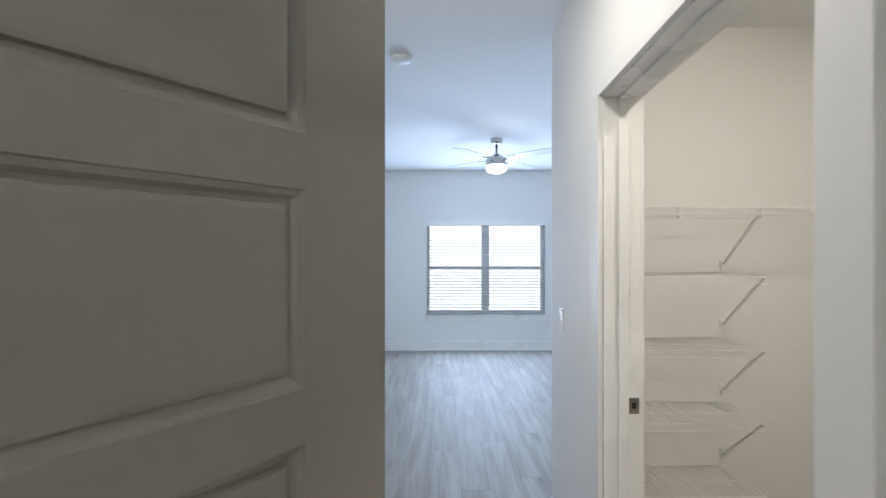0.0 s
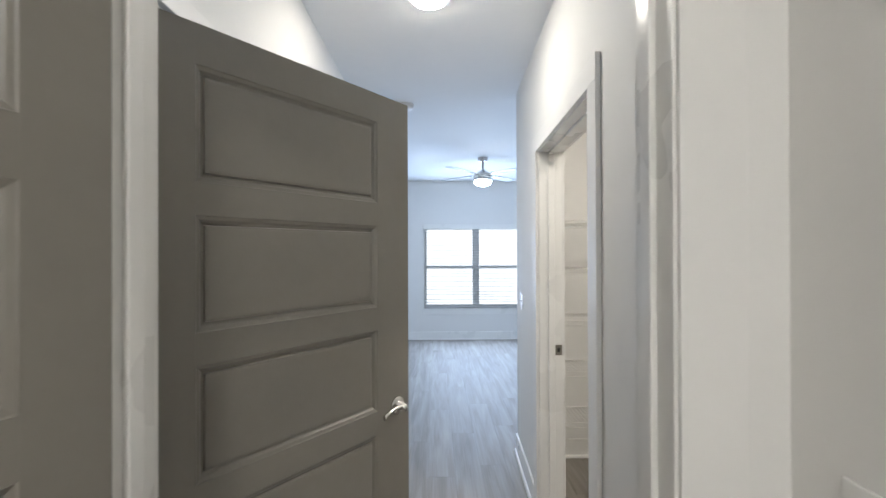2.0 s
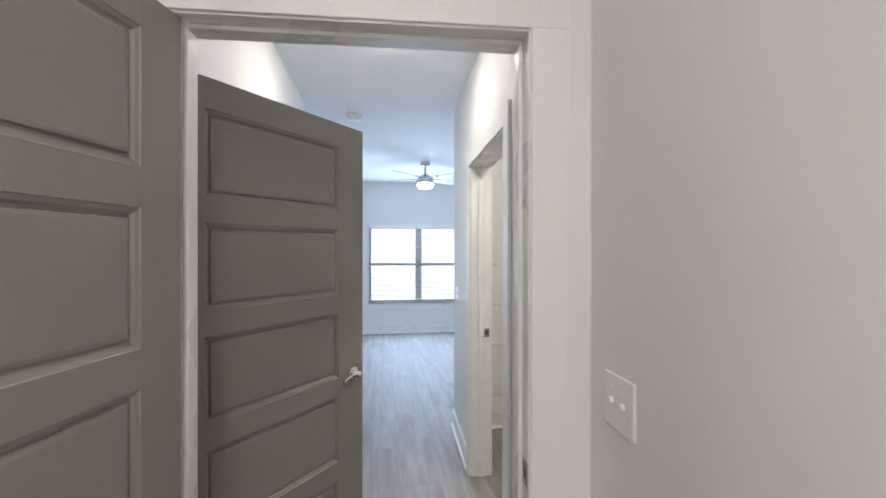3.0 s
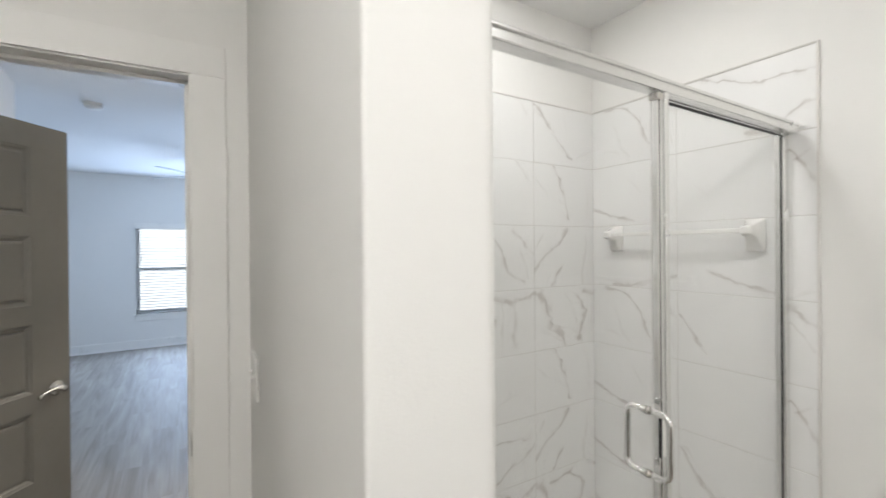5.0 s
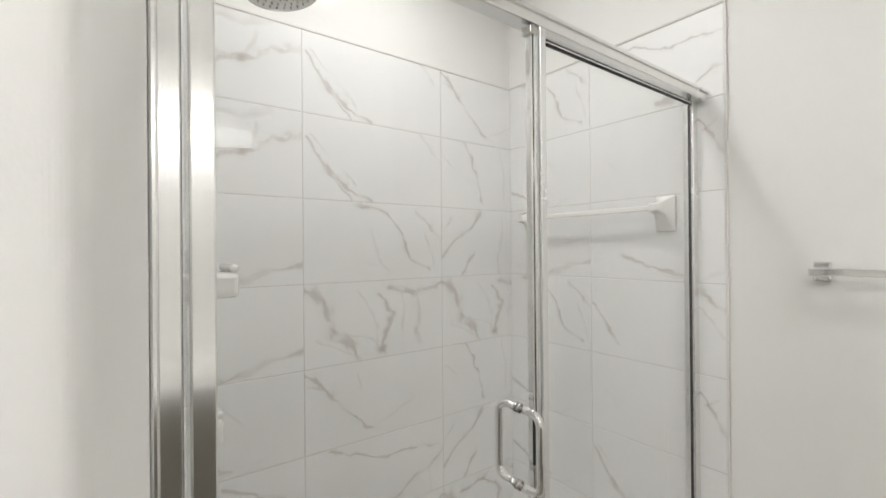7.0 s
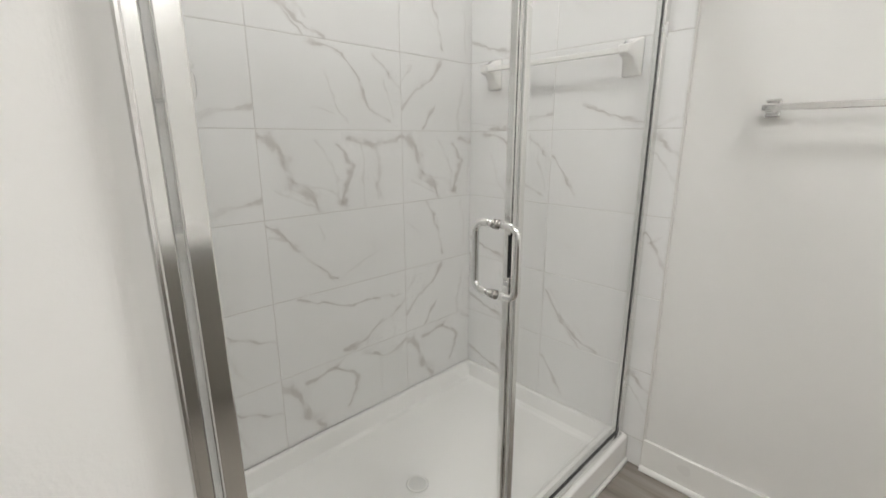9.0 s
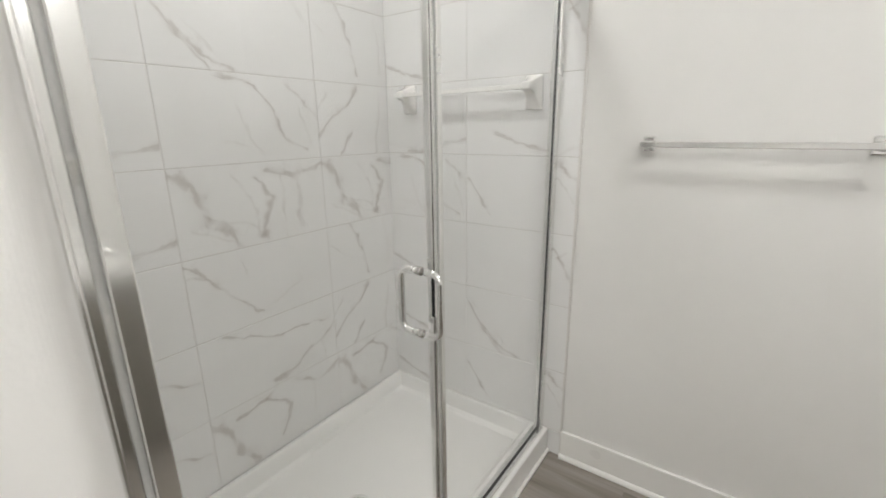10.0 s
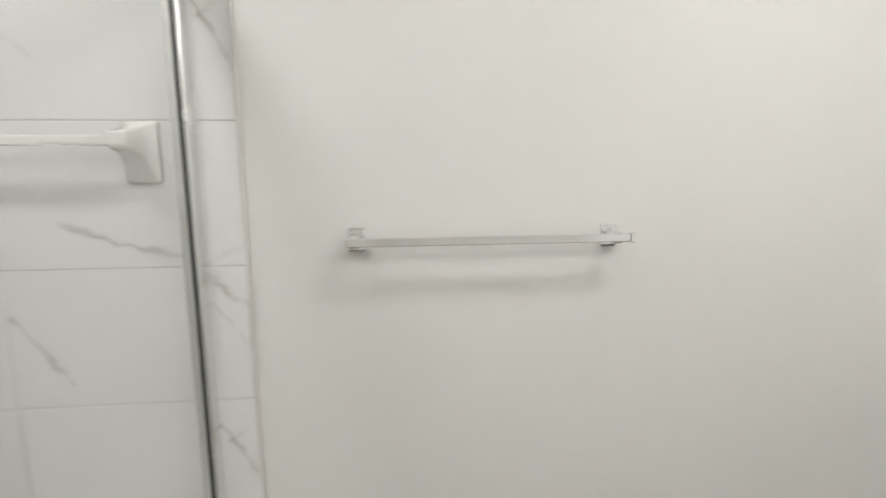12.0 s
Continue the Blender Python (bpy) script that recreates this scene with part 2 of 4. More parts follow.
PRINT_DRIFT = marble_material("marble_drift", [([(0.1, 0.285), (0.2, 0.25), (0.3, 0.20), (0.45, 0.215), (0.58, 0.20)], 0.0036), ([(0.28, 0.02), (0.40, 0.045), (0.50, 0.10), (0.604, 0.17)], 0.0065)],
                              [([(0.38, 0.0), (0.4, 0.05)], 0.004), ([(0.52, 0.11), (0.54, 0.0)], 0.005)])
PRINT_WEB = marble_material("marble_web", [([(0, 0.26), (0.07, 0.20), (0.10, 0.10), (0.16, 0.02)], 0.0125), ([(0.10, 0.24), (0.22, 0.26), (0.33, 0.17), (0.29, 0.06)], 0.006),
                                           ([(0.36, 0.28), (0.5, 0.22), (0.604, 0.26)], 0.0055)],
                            [([(0.16, 0.14), (0.29, 0.12)], 0.005), ([(0.45, 0.23), (0.47, 0.02)], 0.004), ([(0.22, 0.26), (0.3, 0.3)], 0.004)])
PRINT_BAND = marble_material("marble_band", [([(0.18, 0.10), (0.34, 0.125), (0.43, 0.14), (0.50, 0.20), (0.604, 0.215)], 0.008)],
                             [([(0.22, 0.27), (0.42, 0.255), (0.5, 0.29)], 0.009), ([(0.40, 0.13), (0.46, 0.24)], 0.006), ([(0.13, 0.02), (0.3, 0.04)], 0.007)])
PRINT_EDGE = marble_material("marble_edge", [([(0.26, 0.0), (0.42, 0.02), (0.52, 0.055), (0.604, 0.07)], 0.0055)], [([(0.15, 0.04), (0.3, 0.01)], 0.004)])
PRINT_PLAIN = marble_material("marble_plain", [([(0.13, 0.10), (0.25, 0.05), (0.36, 0.02)], 0.0038)], [([(0.4, 0.0), (0.5, 0.03)], 0.004), ([(0.33, 0.22), (0.40, 0.14)], 0.004)])
PRINT_FORK = marble_material("marble_fork", [([(0.34, 0.27), (0.45, 0.22), (0.604, 0.16)], 0.0055)],
                             [([(0.40, 0.22), (0.50, 0.02)], 0.005), ([(0.2, 0.05), (0.3, 0.08), (0.35, 0.0)], 0.005)])
PRINT_FALL = marble_material("marble_fall", [([(0.13, 0.30), (0.19, 0.17), (0.25, 0.03)], 0.0045)], [([(0, 0.22), (0.1, 0.16), (0.25, 0.10)], 0.004), ([(0.35, 0.28), (0.38, 0.05)], 0.004)])
PRINT_RISE = marble_material("marble_rise", [([(0, 0.09), (0.09, 0.17), (0.16, 0.21), (0.22, 0.29)], 0.0055), ([(0.12, 0), (0.18, 0.12)], 0.004)],
                             [([(0.36, 0.25), (0.33, 0)], 0.005), ([(0, 0.2), (0.05, 0.26)], 0.004)])
PRINT_CORNER = marble_material("marble_corner", [([(0.38, 0.29), (0.44, 0.20), (0.50, 0.11)], 0.005)], [([(0.07, 0.16), (0.12, 0.12)], 0.005), ([(0.42, 0.2), (0.48, 0.24)], 0.003)])
PRINT_TICK = marble_material("marble_tick", [([(0.40, 0.285), (0.50, 0.215)], 0.006), ([(0, 0.20), (0.06, 0.14), (0.12, 0.05)], 0.004)], [([(0.41, 0.22), (0.49, 0.13)], 0.004)])


# ---- mesh helpers ----
def add_box(bm, a, b, bevel=0.0, m=None):
    """A box between two corners, its edges eased by bevel, added to bm."""
    r = bmesh.ops.create_cube(bm, size=1)
    vs = r["verts"]
    c = [(p + q) / 2 for p, q in zip(a, b)]
    s = [abs(q - p) for p, q in zip(a, b)]
    for v in vs:
        v.co = Vector((c[0] + v.co.x * s[0], c[1] + v.co.y * s[1], c[2] + v.co.z * s[2]))
    if bevel:
        es = list({e for v in vs for e in v.link_edges})
        r = bmesh.ops.bevel(bm, geom=es, offset=bevel, segments=2, affect="EDGES", profile=0.5)
        vs = list({v for f in r["faces"] for v in f.verts} | {v for v in vs if v.is_valid})
    if m is not None:
        bmesh.ops.transform(bm, matrix=m, verts=vs)
    return bm


def boxes(*items, bevel=0.0):
    bm = bmesh.new()
    for a, b in items:
        add_box(bm, a, b, bevel)
    return bm


def lathe(profile, seg=32, m=None):
    """A turned solid: (radius, height) pairs about the z axis."""
    bm = bmesh.new()
    rings = []
    for r, z in profile:
        if r < 1e-6:
            rings.append([bm.verts.new((0, 0, z))])
        else:
            rings.append([bm.verts.new((r * math.cos(2 * math.pi * i / seg), r * math.sin(2 * math.pi * i / seg), z)) for i in range(seg)])
    for p, q in zip(rings, rings[1:]):
        for i in range(seg):
            j = (i + 1) % seg
            if len(p) == 1 and len(q) > 1:
                bm.faces.new((p[0], q[j], q[i]))
            elif len(q) == 1 and len(p) > 1:
                bm.faces.new((p[i], p[j], q[0]))
            elif len(p) > 1:
                bm.faces.new((p[i], p[j], q[j], q[i]))
    for ring in (rings[0], rings[-1]):
        if len(ring) > 1:
            bm.faces.new(ring)
    bmesh.ops.recalc_face_normals(bm, faces=bm.faces)
    if m is not None:
        bmesh.ops.transform(bm, matrix=m, verts=bm.verts)
    for f in bm.faces:
        f.smooth = len(f.verts) < 5
    return bm


def tube(points, r, seg=10, closed=False, bm=None):
    """A round bar along a line of points."""
    bm = bm or bmesh.new()
    pts = [Vector(p) for p in points]
    n = len(pts)
    rings = []
    up = None
    for i, p in enumerate(pts):
        a = pts[i - 1] if (i or closed) else p
        b = pts[(i + 1) % n] if (i < n - 1 or closed) else p
        d = (b - a).normalized()
        if up is None:
            up = d.orthogonal().normalized()
        up = (up - d * up.dot(d)).normalized()
        w = d.cross(up)
        rings.append([bm.verts.new(p + r * (up * math.cos(2 * math.pi * k / seg) + w * math.sin(2 * math.pi * k / seg))) for k in range(seg)])
    pairs = list(zip(rings, rings[1:])) + ([(rings[-1], rings[0])] if closed else [])
    for p, q in pairs:
        for k in range(seg):
            f = bm.faces.new((p[k], p[(k + 1) % seg], q[(k + 1) % seg], q[k]))
            f.smooth = True
    if not closed:
        bm.faces.new(rings[0][::-1])
        bm.faces.new(rings[-1])
    return bm


def mesh_of(name, bm, material):
    me = bpy.data.meshes.new(name)
    bmesh.ops.recalc_face_normals(bm, faces=bm.faces)
    bm.to_mesh(me)
    bm.free()
    me.materials.append(material)
    return me


def thing(name, label, category, m=None, group="", kind=""):
    """An Empty at the base of a thing, to carry its parts."""
    ob = new(name)
    ob.empty_display_size = 0.05
    if m is not None:
        ob.matrix_world = m
    return tagged(ob, label, category, group, kind)


def part(name, bm, material, parent, label="", m=None):
    ob = new(name, mesh_of(name, bm, material))
    ob.parent = parent
    if m is not None:
        ob.matrix_basis = m
    if label:
        tagged(ob, label)
    return ob


def piece(name, me, parent, m):
    ob = new(name, me)
    ob.parent = parent
    ob.matrix_basis = m
    return ob


def structure(name, bm, material, label, category, m=None):
    ob = new(name, mesh_of(name, bm, material))
    if m is not None:
        ob.matrix_world = m
    return tagged(ob, label, category, kind="structure")


# ---- plan ----
# hall runs along y; its long wall leans a little off the axis
HALL = pose(0.685, 0.145, 0, 0, 0, -2.26)
BATH_FACE, HALL_FACE = 0.03, 0.145
BATH_DOOR = pose(0.502, 0.024, 0, 0, 0, -2.26)
BW, DOOR_H = 0.788, 2.010
LEFT_X = -0.445
RIGHT_X, TILE_BACK = 2.36, 0.152
WIN_Y, WX0, WX1, WZ0, WZ1 = 6.80, -0.03, 1.735, 0.53, 1.93
CY0, CY1, CLOSET_H = 0.78, 1.71, 2.04

floor = structure("floor", boxes(((-2.0, -2.9, -0.15), (3.3, 6.95, -0.004))), UNDERLAY, "grey oak vinyl plank floor through bedroom, hall and bathroom", "floor")
ceiling = structure("ceiling", boxes(((-2.0, -2.9, CEIL), (3.3, 6.95, CEIL + 0.12))), CEILING, "smooth white painted plaster ceiling", "ceiling")

# outer shell
structure("wall_west", boxes(((-2.0, -2.9, 0), (-1.88, 6.95, CEIL))), WALL, "plain off-white painted wall", "wall")
structure("wall_south", boxes(((-1.88, -2.9, 0), (3.3, -2.78, CEIL))), WALL, "plain off-white painted bathroom wall", "wall")
structure("wall_bedroom_east", boxes(((3.2, -2.78, 0), (3.3, 6.80, CEIL))), WALL, "plain off-white painted bedroom wall", "wall")
# unseen partition, added close by so the towel bar reflects a lit wall
structure("wall_west_bounce", boxes(((-1.05, -2.78, 0), (-0.95, 0.02, CEIL))), WALL, "unseen off-white side wall, added to bounce light", "wall")
wall_window = structure("wall_window", boxes(
    ((-1.88, WIN_Y, 0), (WX0, 6.95, CEIL)), ((WX1, WIN_Y, 0), (3.3, 6.95, CEIL)),
    ((WX0, WIN_Y, 0), (WX1, 6.95, WZ0)), ((WX0, WIN_Y, WZ1), (WX1, 6.95, CEIL))), WALL, "off-white bedroom wall with a double window", "wall")

# bright overcast distance beyond the window
structure("backdrop", boxes(((-26, 60.0, -12), (28, 60.2, 22))), SKY_GLOW, "bright overcast sky beyond the window", "sky")

# bathroom door wall
structure("wall_bath_door", boxes(
    ((-2.36, 0, 0), (-BW - 0.018, 0.115, CEIL)),
    ((0.018, 0, 0), (0.19, 0.115, CEIL)),
    ((-BW - 0.018, 0, DOOR_H + 0.018), (0.018, 0.115, CEIL))), WALL, "off-white wall around the bathroom doorway", "wall", BATH_DOOR)

# hall left wall with the bedroom entry doorway
AY0, AY1 = 0.355, 1.245
structure("wall_hall_left", boxes(
    ((LEFT_X - 0.115, HALL_FACE, 0), (LEFT_X, AY0, CEIL)),
    ((LEFT_X - 0.115, AY1, 0), (LEFT_X, 2.66, CEIL)),
    ((LEFT_X - 0.115, AY0, 2.05), (LEFT_X, AY1, CEIL)),
    ((-1.88, 2.545, 0), (LEFT_X - 0.115, 2.66, CEIL))), WALL, "off-white hall wall beside the bedroom entry", "wall")

# hall right wall with the closet doorway (in the hall's own frame)
END = 2.56
wall_hall_right = structure("wall_hall_right", boxes(
    ((0, 0, 0), (0.125, CY0 - 0.018, CEIL)),
    ((0, CY1 + 0.018, 0), (0.125, END, CEIL)),
    ((0, CY0 - 0.018, CLOSET_H + 0.018), (0.125, CY1 + 0.018, CEIL))), WALL, "off-white hall wall with an open closet doorway", "wall", HALL)
structure("wall_closet_far", boxes(((0.90, 2.60, 0), (3.2, 2.70, CEIL))), WALL, "off-white closet wall behind the wire shelves", "wall")
structure("wall_closet_near", boxes(((0.805, 0.165, 0), (RIGHT_X, 0.28, CEIL))), WALL, "off-white closet wall", "wall")

# wing wall between bathroom door and shower
wing = bmesh.new()
def bullnose(corner, a, b, r, n=14):
    """Points of a rounded corner between the directions a and b."""
    c, a, b = Vector(corner), Vector(a).normalized(), Vector(b).normalized()
    p, q = c + a * r, c + b * r
    return [tuple((1 - u) ** 2 * p + 2 * u * (1 - u) * c + u * u * q) for u in [i / n for i in range(n + 1)]]


plan = ([(0.655, 0.02)] + bullnose((0.622, -0.988), (0.03, 1.0), (1, -0.04), 0.007)
        + bullnose((0.788, -0.995), (-1, 0.04), (0.22, 1.0), 0.024) + [(0.832, -0.812), (0.832, 0.165), (0.655, 0.165)])
low = [wing.verts.new((x, y, 0)) for x, y in plan]
top = [wing.verts.new((x, y, CEIL)) for x, y in plan]
wing.faces.new(low[::-1])
wing.faces.new(top)
for i in range(len(plan)):
    j = (i + 1) % len(plan)
    wing.faces.new((low[i], low[j], top[j], top[i]))
wall_wing = structure("wall_shower_wing", wing, WALL, "off-white wing wall at the shower's end", "wall")
wall_back = structure("wall_shower_back", boxes(((0.832, 0.157, 0), (RIGHT_X, 0.165, CEIL))), WALL, "shower back wall with marble-look tiles", "wall")
wall_east = structure("wall_bath_east", boxes(((RIGHT_X, -2.78, 0), (RIGHT_X + 0.12, 2.60, CEIL))), WALL, "off-white bathroom wall, tiled inside the shower", "wall")


# ---- trim ----
def base_run(name, length, m, label="white painted baseboard with shoe moulding"):
    """A baseboard and its shoe along local x, standing off the wall towards local -y."""
    bm = boxes(((0, -0.014, 0.0), (length, 0, 0.132)), bevel=0.003)
    ob = structure(name, bm, TRIM, label, "baseboard", m)
    q = bmesh.new()
    prof = [(0, 0), (-0.013, 0), (-0.013, 0.006), (-0.010, 0.013), (-0.005, 0.018), (0, 0.019)]
    rows = [[q.verts.new((x, -0.0145 + y, z)) for y, z in prof] for x in (0, length)]
    for i in range(len(prof)):
        j = (i + 1) % len(prof)
        q.faces.new((rows[0][i], rows[0][j], rows[1][j], rows[1][i]))
    q.faces.new(rows[0][::-1])
    q.faces.new(rows[1])
    part("shoe_moulding", q, TRIM, ob)
    return ob


base_run("baseboard", 5.08, pose(-1.88, WIN_Y, 0))
base_run("baseboard", CY0 - 0.09, HALL @ pose(0, CY0 - 0.09, 0, 0, 0, -90))
base_run("baseboard", END - CY1 - 0.09, HALL @ pose(0, END, 0, 0, 0, -90))
base_run("baseboard", 0.115, HALL @ pose(0.115, END, 0, 0, 0, 180))
base_run("baseboard", 1.98, pose(RIGHT_X, -0.80, 0, 0, 0, -90))
base_run("baseboard", 1.45, pose(0.90, 2.60, 0))
base_run("baseboard", 3.31, pose(RIGHT_X, -2.78, 0, 0, 0, 180))
base_run("baseboard", 0.96, pose(0.654, 0.0, 0, 0, 0, -91.87))
base_run("baseboard", 0.145, pose(0.632, -0.989, 0, 0, 0, -2.7))
base_run("baseboard", 1.33, pose(LEFT_X, 1.33, 0, 0, 0, 90))


def doorway(name, w, h, depth, m, stop_at, label, casing=0.089, thick=0.018):
    """Jambs, stops and flat casings of an opening w by h through a wall of that depth; local x across, y through the wall."""
    ob = thing(name, label, "door frame", m, kind="structure")
    j = 0.018
    part("jamb", boxes(((-j, 0, 0), (0, depth, h)), bevel=0.001), TRIM, ob)
    part("jamb", boxes(((w, 0, 0), (w + j, depth, h)), bevel=0.001), TRIM, ob)
    part("head", boxes(((-j, 0, h), (w + j, depth, h + j)), bevel=0.001), TRIM, ob)
    s0, s1 = stop_at, stop_at + 0.034
    part("stop", boxes(((0, s0, 0), (0.011, s1, h - 0.011)), bevel=0.0025), TRIM, ob)
    part("stop", boxes(((w - 0.011, s0, 0), (w, s1, h - 0.011)), bevel=0.0025), TRIM, ob)
    part("stop", boxes(((0, s0, h - 0.011), (w, s1, h)), bevel=0.0025), TRIM, ob)
    for y0, y1 in ((-thick, -0.0005), (depth + 0.0005, depth + 0.018)):
        part("casing", boxes(((-0.005 - casing, y0, 0), (-0.005, y1, h + 0.005)), bevel=0.0015), CASING, ob)
        part("casing", boxes(((w + 0.005, y0, 0), (w + 0.005 + casing, y1, h + 0.005)), bevel=0.0015), CASING, ob)
        part("casing", boxes(((-0.005 - casing, y0, h + 0.0052), (w + 0.005 + casing, y1, h + 0.005 + casing)), bevel=0.0015), CASING, ob)
    return ob


frame_bath = doorway("door_frame_1", BW, DOOR_H, 0.115, BATH_DOOR @ pose(-BW, 0, 0), 0.045, "white painted bathroom door frame with flat casing", 0.089, 0.009)
frame_closet = doorway("door_frame_2", CY1 - CY0, CLOSET_H, 0.125, HALL @ pose(0, CY1, 0, 0, 0, -90), 0.05, "white painted closet door frame with flat casing")
frame_entry = doorway("door_frame_3", AY1 - AY0, 2.05, 0.115, pose(LEFT_X - 0.115, AY1, 0, 0, 0, -90), 0.04, "white painted bedroom entry door frame", 0.06)


def strike(parent, m):
    s = part("strike_plate", boxes(((-0.036, -0.0022, -0.0285), (0.0, 0, 0.0285)), bevel=0.0009), DARK_METAL, parent, "dark satin metal strike plate", m)
    part("latch_hole", boxes(((-0.026, -0.0027, -0.011), (-0.011, -0.0021, 0.011))), DRAIN, s)
    return s


strike(frame_bath, pose(BW, 0.004, 0.965, 0, 0, -90))
strike(frame_closet, pose(0, 0.1235, 0.945, 0, 0, 90))


# ---- doors ----
def panel_mesh(w, h, t):
    """A moulded raised panel, the same on both faces of a leaf t thick."""
    bm = bmesh.new()
    steps = [(0.0, 0.0), (0.0018, -0.0022), (0.0095, -0.0050), (0.0150, -0.0105), (0.0200, -0.0125), (0.0218, -0.0125), (0.0236, -0.0052), (0.030, -0.0036), (0.034, -0.0034)]
    for face in (-1, 1):
        rings = []
        for inset, d in steps:
            y = face * (t / 2 + d)
            rings.append([bm.verts.new(p) for p in ((inset, y, inset), (w - inset, y, inset), (w - inset, y, h - inset), (inset, y, h - inset))])
        for p, q in zip(rings, rings[1:]):
            for i in range(4):
                bm.faces.new((p[i], p[(i + 1) % 4], q[(i + 1) % 4], q[i]))
        bm.faces.new(rings[-1])
    return bm


PANEL_TOPS = (1.929, 1.580, 1.231, 0.882, 0.533)


def lever_handle(leaf, x, z, face, towards):
    """A rose, a neck and a curved lever on one face of a leaf."""
    y = face * 0.0185
    h = part("handle", lathe([(0.0, 0.0), (0.031, 0.0), (0.032, 0.003), (0.030, 0.007), (0.022, 0.009), (0.013, 0.011), (0.0125, 0.042), (0.0, 0.044)], 28), NICKEL, leaf, "satin nickel lever handle",
             pose(x, y, z, 90 if face < 0 else -90, 0, 0))
    bm = bmesh.new()
    n = 14
    rings = []
    for i in range(n + 1):
        u = i / n
        px = towards * (-0.012 + 0.108 * u)
        py = face * (0.052 - 0.006 * math.sin(u * math.pi))
        pz = 0.006 * math.sin(u * math.pi) - 0.010 * u * u
        rz = 0.0095 - 0.0035 * math.sin(u * math.pi * 0.9) + (0.0015 if u > 0.9 else 0)
        rings.append([bm.verts.new((px, py + 0.0062 * math.cos(a), pz + rz * math.sin(a))) for a in [2 * math.pi * k / 12 for k in range(12)]])
    for p, q in zip(rings, rings[1:]):
        for k in range(12):
            f = bm.faces.new((p[k], p[(k + 1) % 12], q[(k + 1) % 12], q[k]))
            f.smooth = True
    bm.faces.new(rings[0])
    bm.faces.new(rings[-1])
    part("lever", bm, NICKEL, h, "", pose(x, y, z, 90 if face < 0 else -90, 0, 0).inverted() @ pose(x, 0, z))
    return h


def panel_door(name, w, height, m, label, stile, lever_side):
    """A five-panel leaf; local x from hinge to free edge, z up, faces towards local -y and y."""
    t = 0.035
    d = thing(name, label, "door", m, kind="structure")
    ph, z0 = 0.272, 0.008
    tops = [p for p in PANEL_TOPS]
    bm = bmesh.new()
    add_box(bm, (0, -t / 2, z0), (stile, t / 2, height), 0.0015)
    add_box(bm, (w - stile, -t / 2, z0), (w, t / 2, height), 0.0015)
    zs = [height] + [v for p in tops for v in (p, p - ph)] + [z0]
    for a, b in zip(zs[0::2], zs[1::2]):
        add_box(bm, (stile - 0.001, -t / 2, b), (w - stile + 0.001, t / 2, a), 0)
    leaf = part("leaf", bm, DOOR, d)
    me = mesh_of("panel", panel_mesh(w - 2 * stile, ph, t), DOOR)
    for p in tops:
        piece("panel", me, d, pose(stile, 0, p - ph))
    for face in (-1, 1):
        lever_handle(leaf, w - 0.062, 0.955, face, -1)
    part("latch_plate", boxes(((w - 0.0008, -0.012, 0.925), (w + 0.0012, 0.012, 0.985))), NICKEL, leaf)
    for z in (0.22, 1.02, 1.82):
        part("hinge", tube([(-0.004, lever_side * 0.021, z - 0.045), (-0.004, lever_side * 0.021, z + 0.045)], 0.006, 10), NICKEL, d, "satin nickel butt hinge")
    return d


# bedroom entry door, standing half open across the hall
panel_door("door_1", 0.885, 2.024, pose(-0.477, 0.343, 0, 0, 0, 52.0), "grey five-panel door with nickel lever, half open", 0.154, 1)
# bathroom door, swung back into the bathroom
panel_door("door_2", 0.779, 2.002, BATH_DOOR @ pose(-BW - 0.002, 0.012, 0, 0, 0, -102), "grey five-panel bathroom door standing wide open", 0.112, -1)

# ---- window ----
win = thing("window_1", "white double window with horizontal blinds half open", "window", pose(0, WIN_Y, 0), kind="structure")
CXW = (WX0 + WX1) / 2
part("window_frame", boxes(((WX0, 0.06, WZ0), (WX0 + 0.045, 0.14, WZ1)), ((WX1 - 0.045, 0.06, WZ0), (WX1, 0.14, WZ1)),
                           ((WX0 + 0.045, 0.06, WZ0), (WX1 - 0.045, 0.14, WZ0 + 0.05)), ((WX0 + 0.045, 0.06, WZ1 - 0.05), (WX1 - 0.045, 0.14, WZ1))), TRIM, win)
part("mullion", boxes(((CXW - 0.055, 0.055, WZ0 + 0.05), (CXW + 0.055, 0.14, WZ1 - 0.05)), bevel=0.002), TRIM, win)
for x0, x1 in ((WX0 + 0.045, CXW - 0.055), (CXW + 0.055, WX1 - 0.045)):
    part("meeting_rail", boxes(((x0, 0.07, 1.20), (x1, 0.12, 1.245)), bevel=0.002), TRIM, win)
    for z0, z1 in ((WZ0 + 0.05, 1.20), (1.245, WZ1 - 0.05)):
        p = part("pane", boxes(((x0, 0.092, z0), (x1, 0.096, z1))), GLASS, win)
        p.visible_shadow = False
part("window_sill", boxes(((WX0 - 0.035, -0.035, WZ0 - 0.022), (WX1 + 0.035, 0.06, WZ0)), bevel=0.004), TRIM, win)
part("apron", boxes(((WX0 - 0.015, -0.015, WZ0 - 0.105), (WX1 + 0.015, 0, WZ0 - 0.022)), bevel=0.003), TRIM, win)

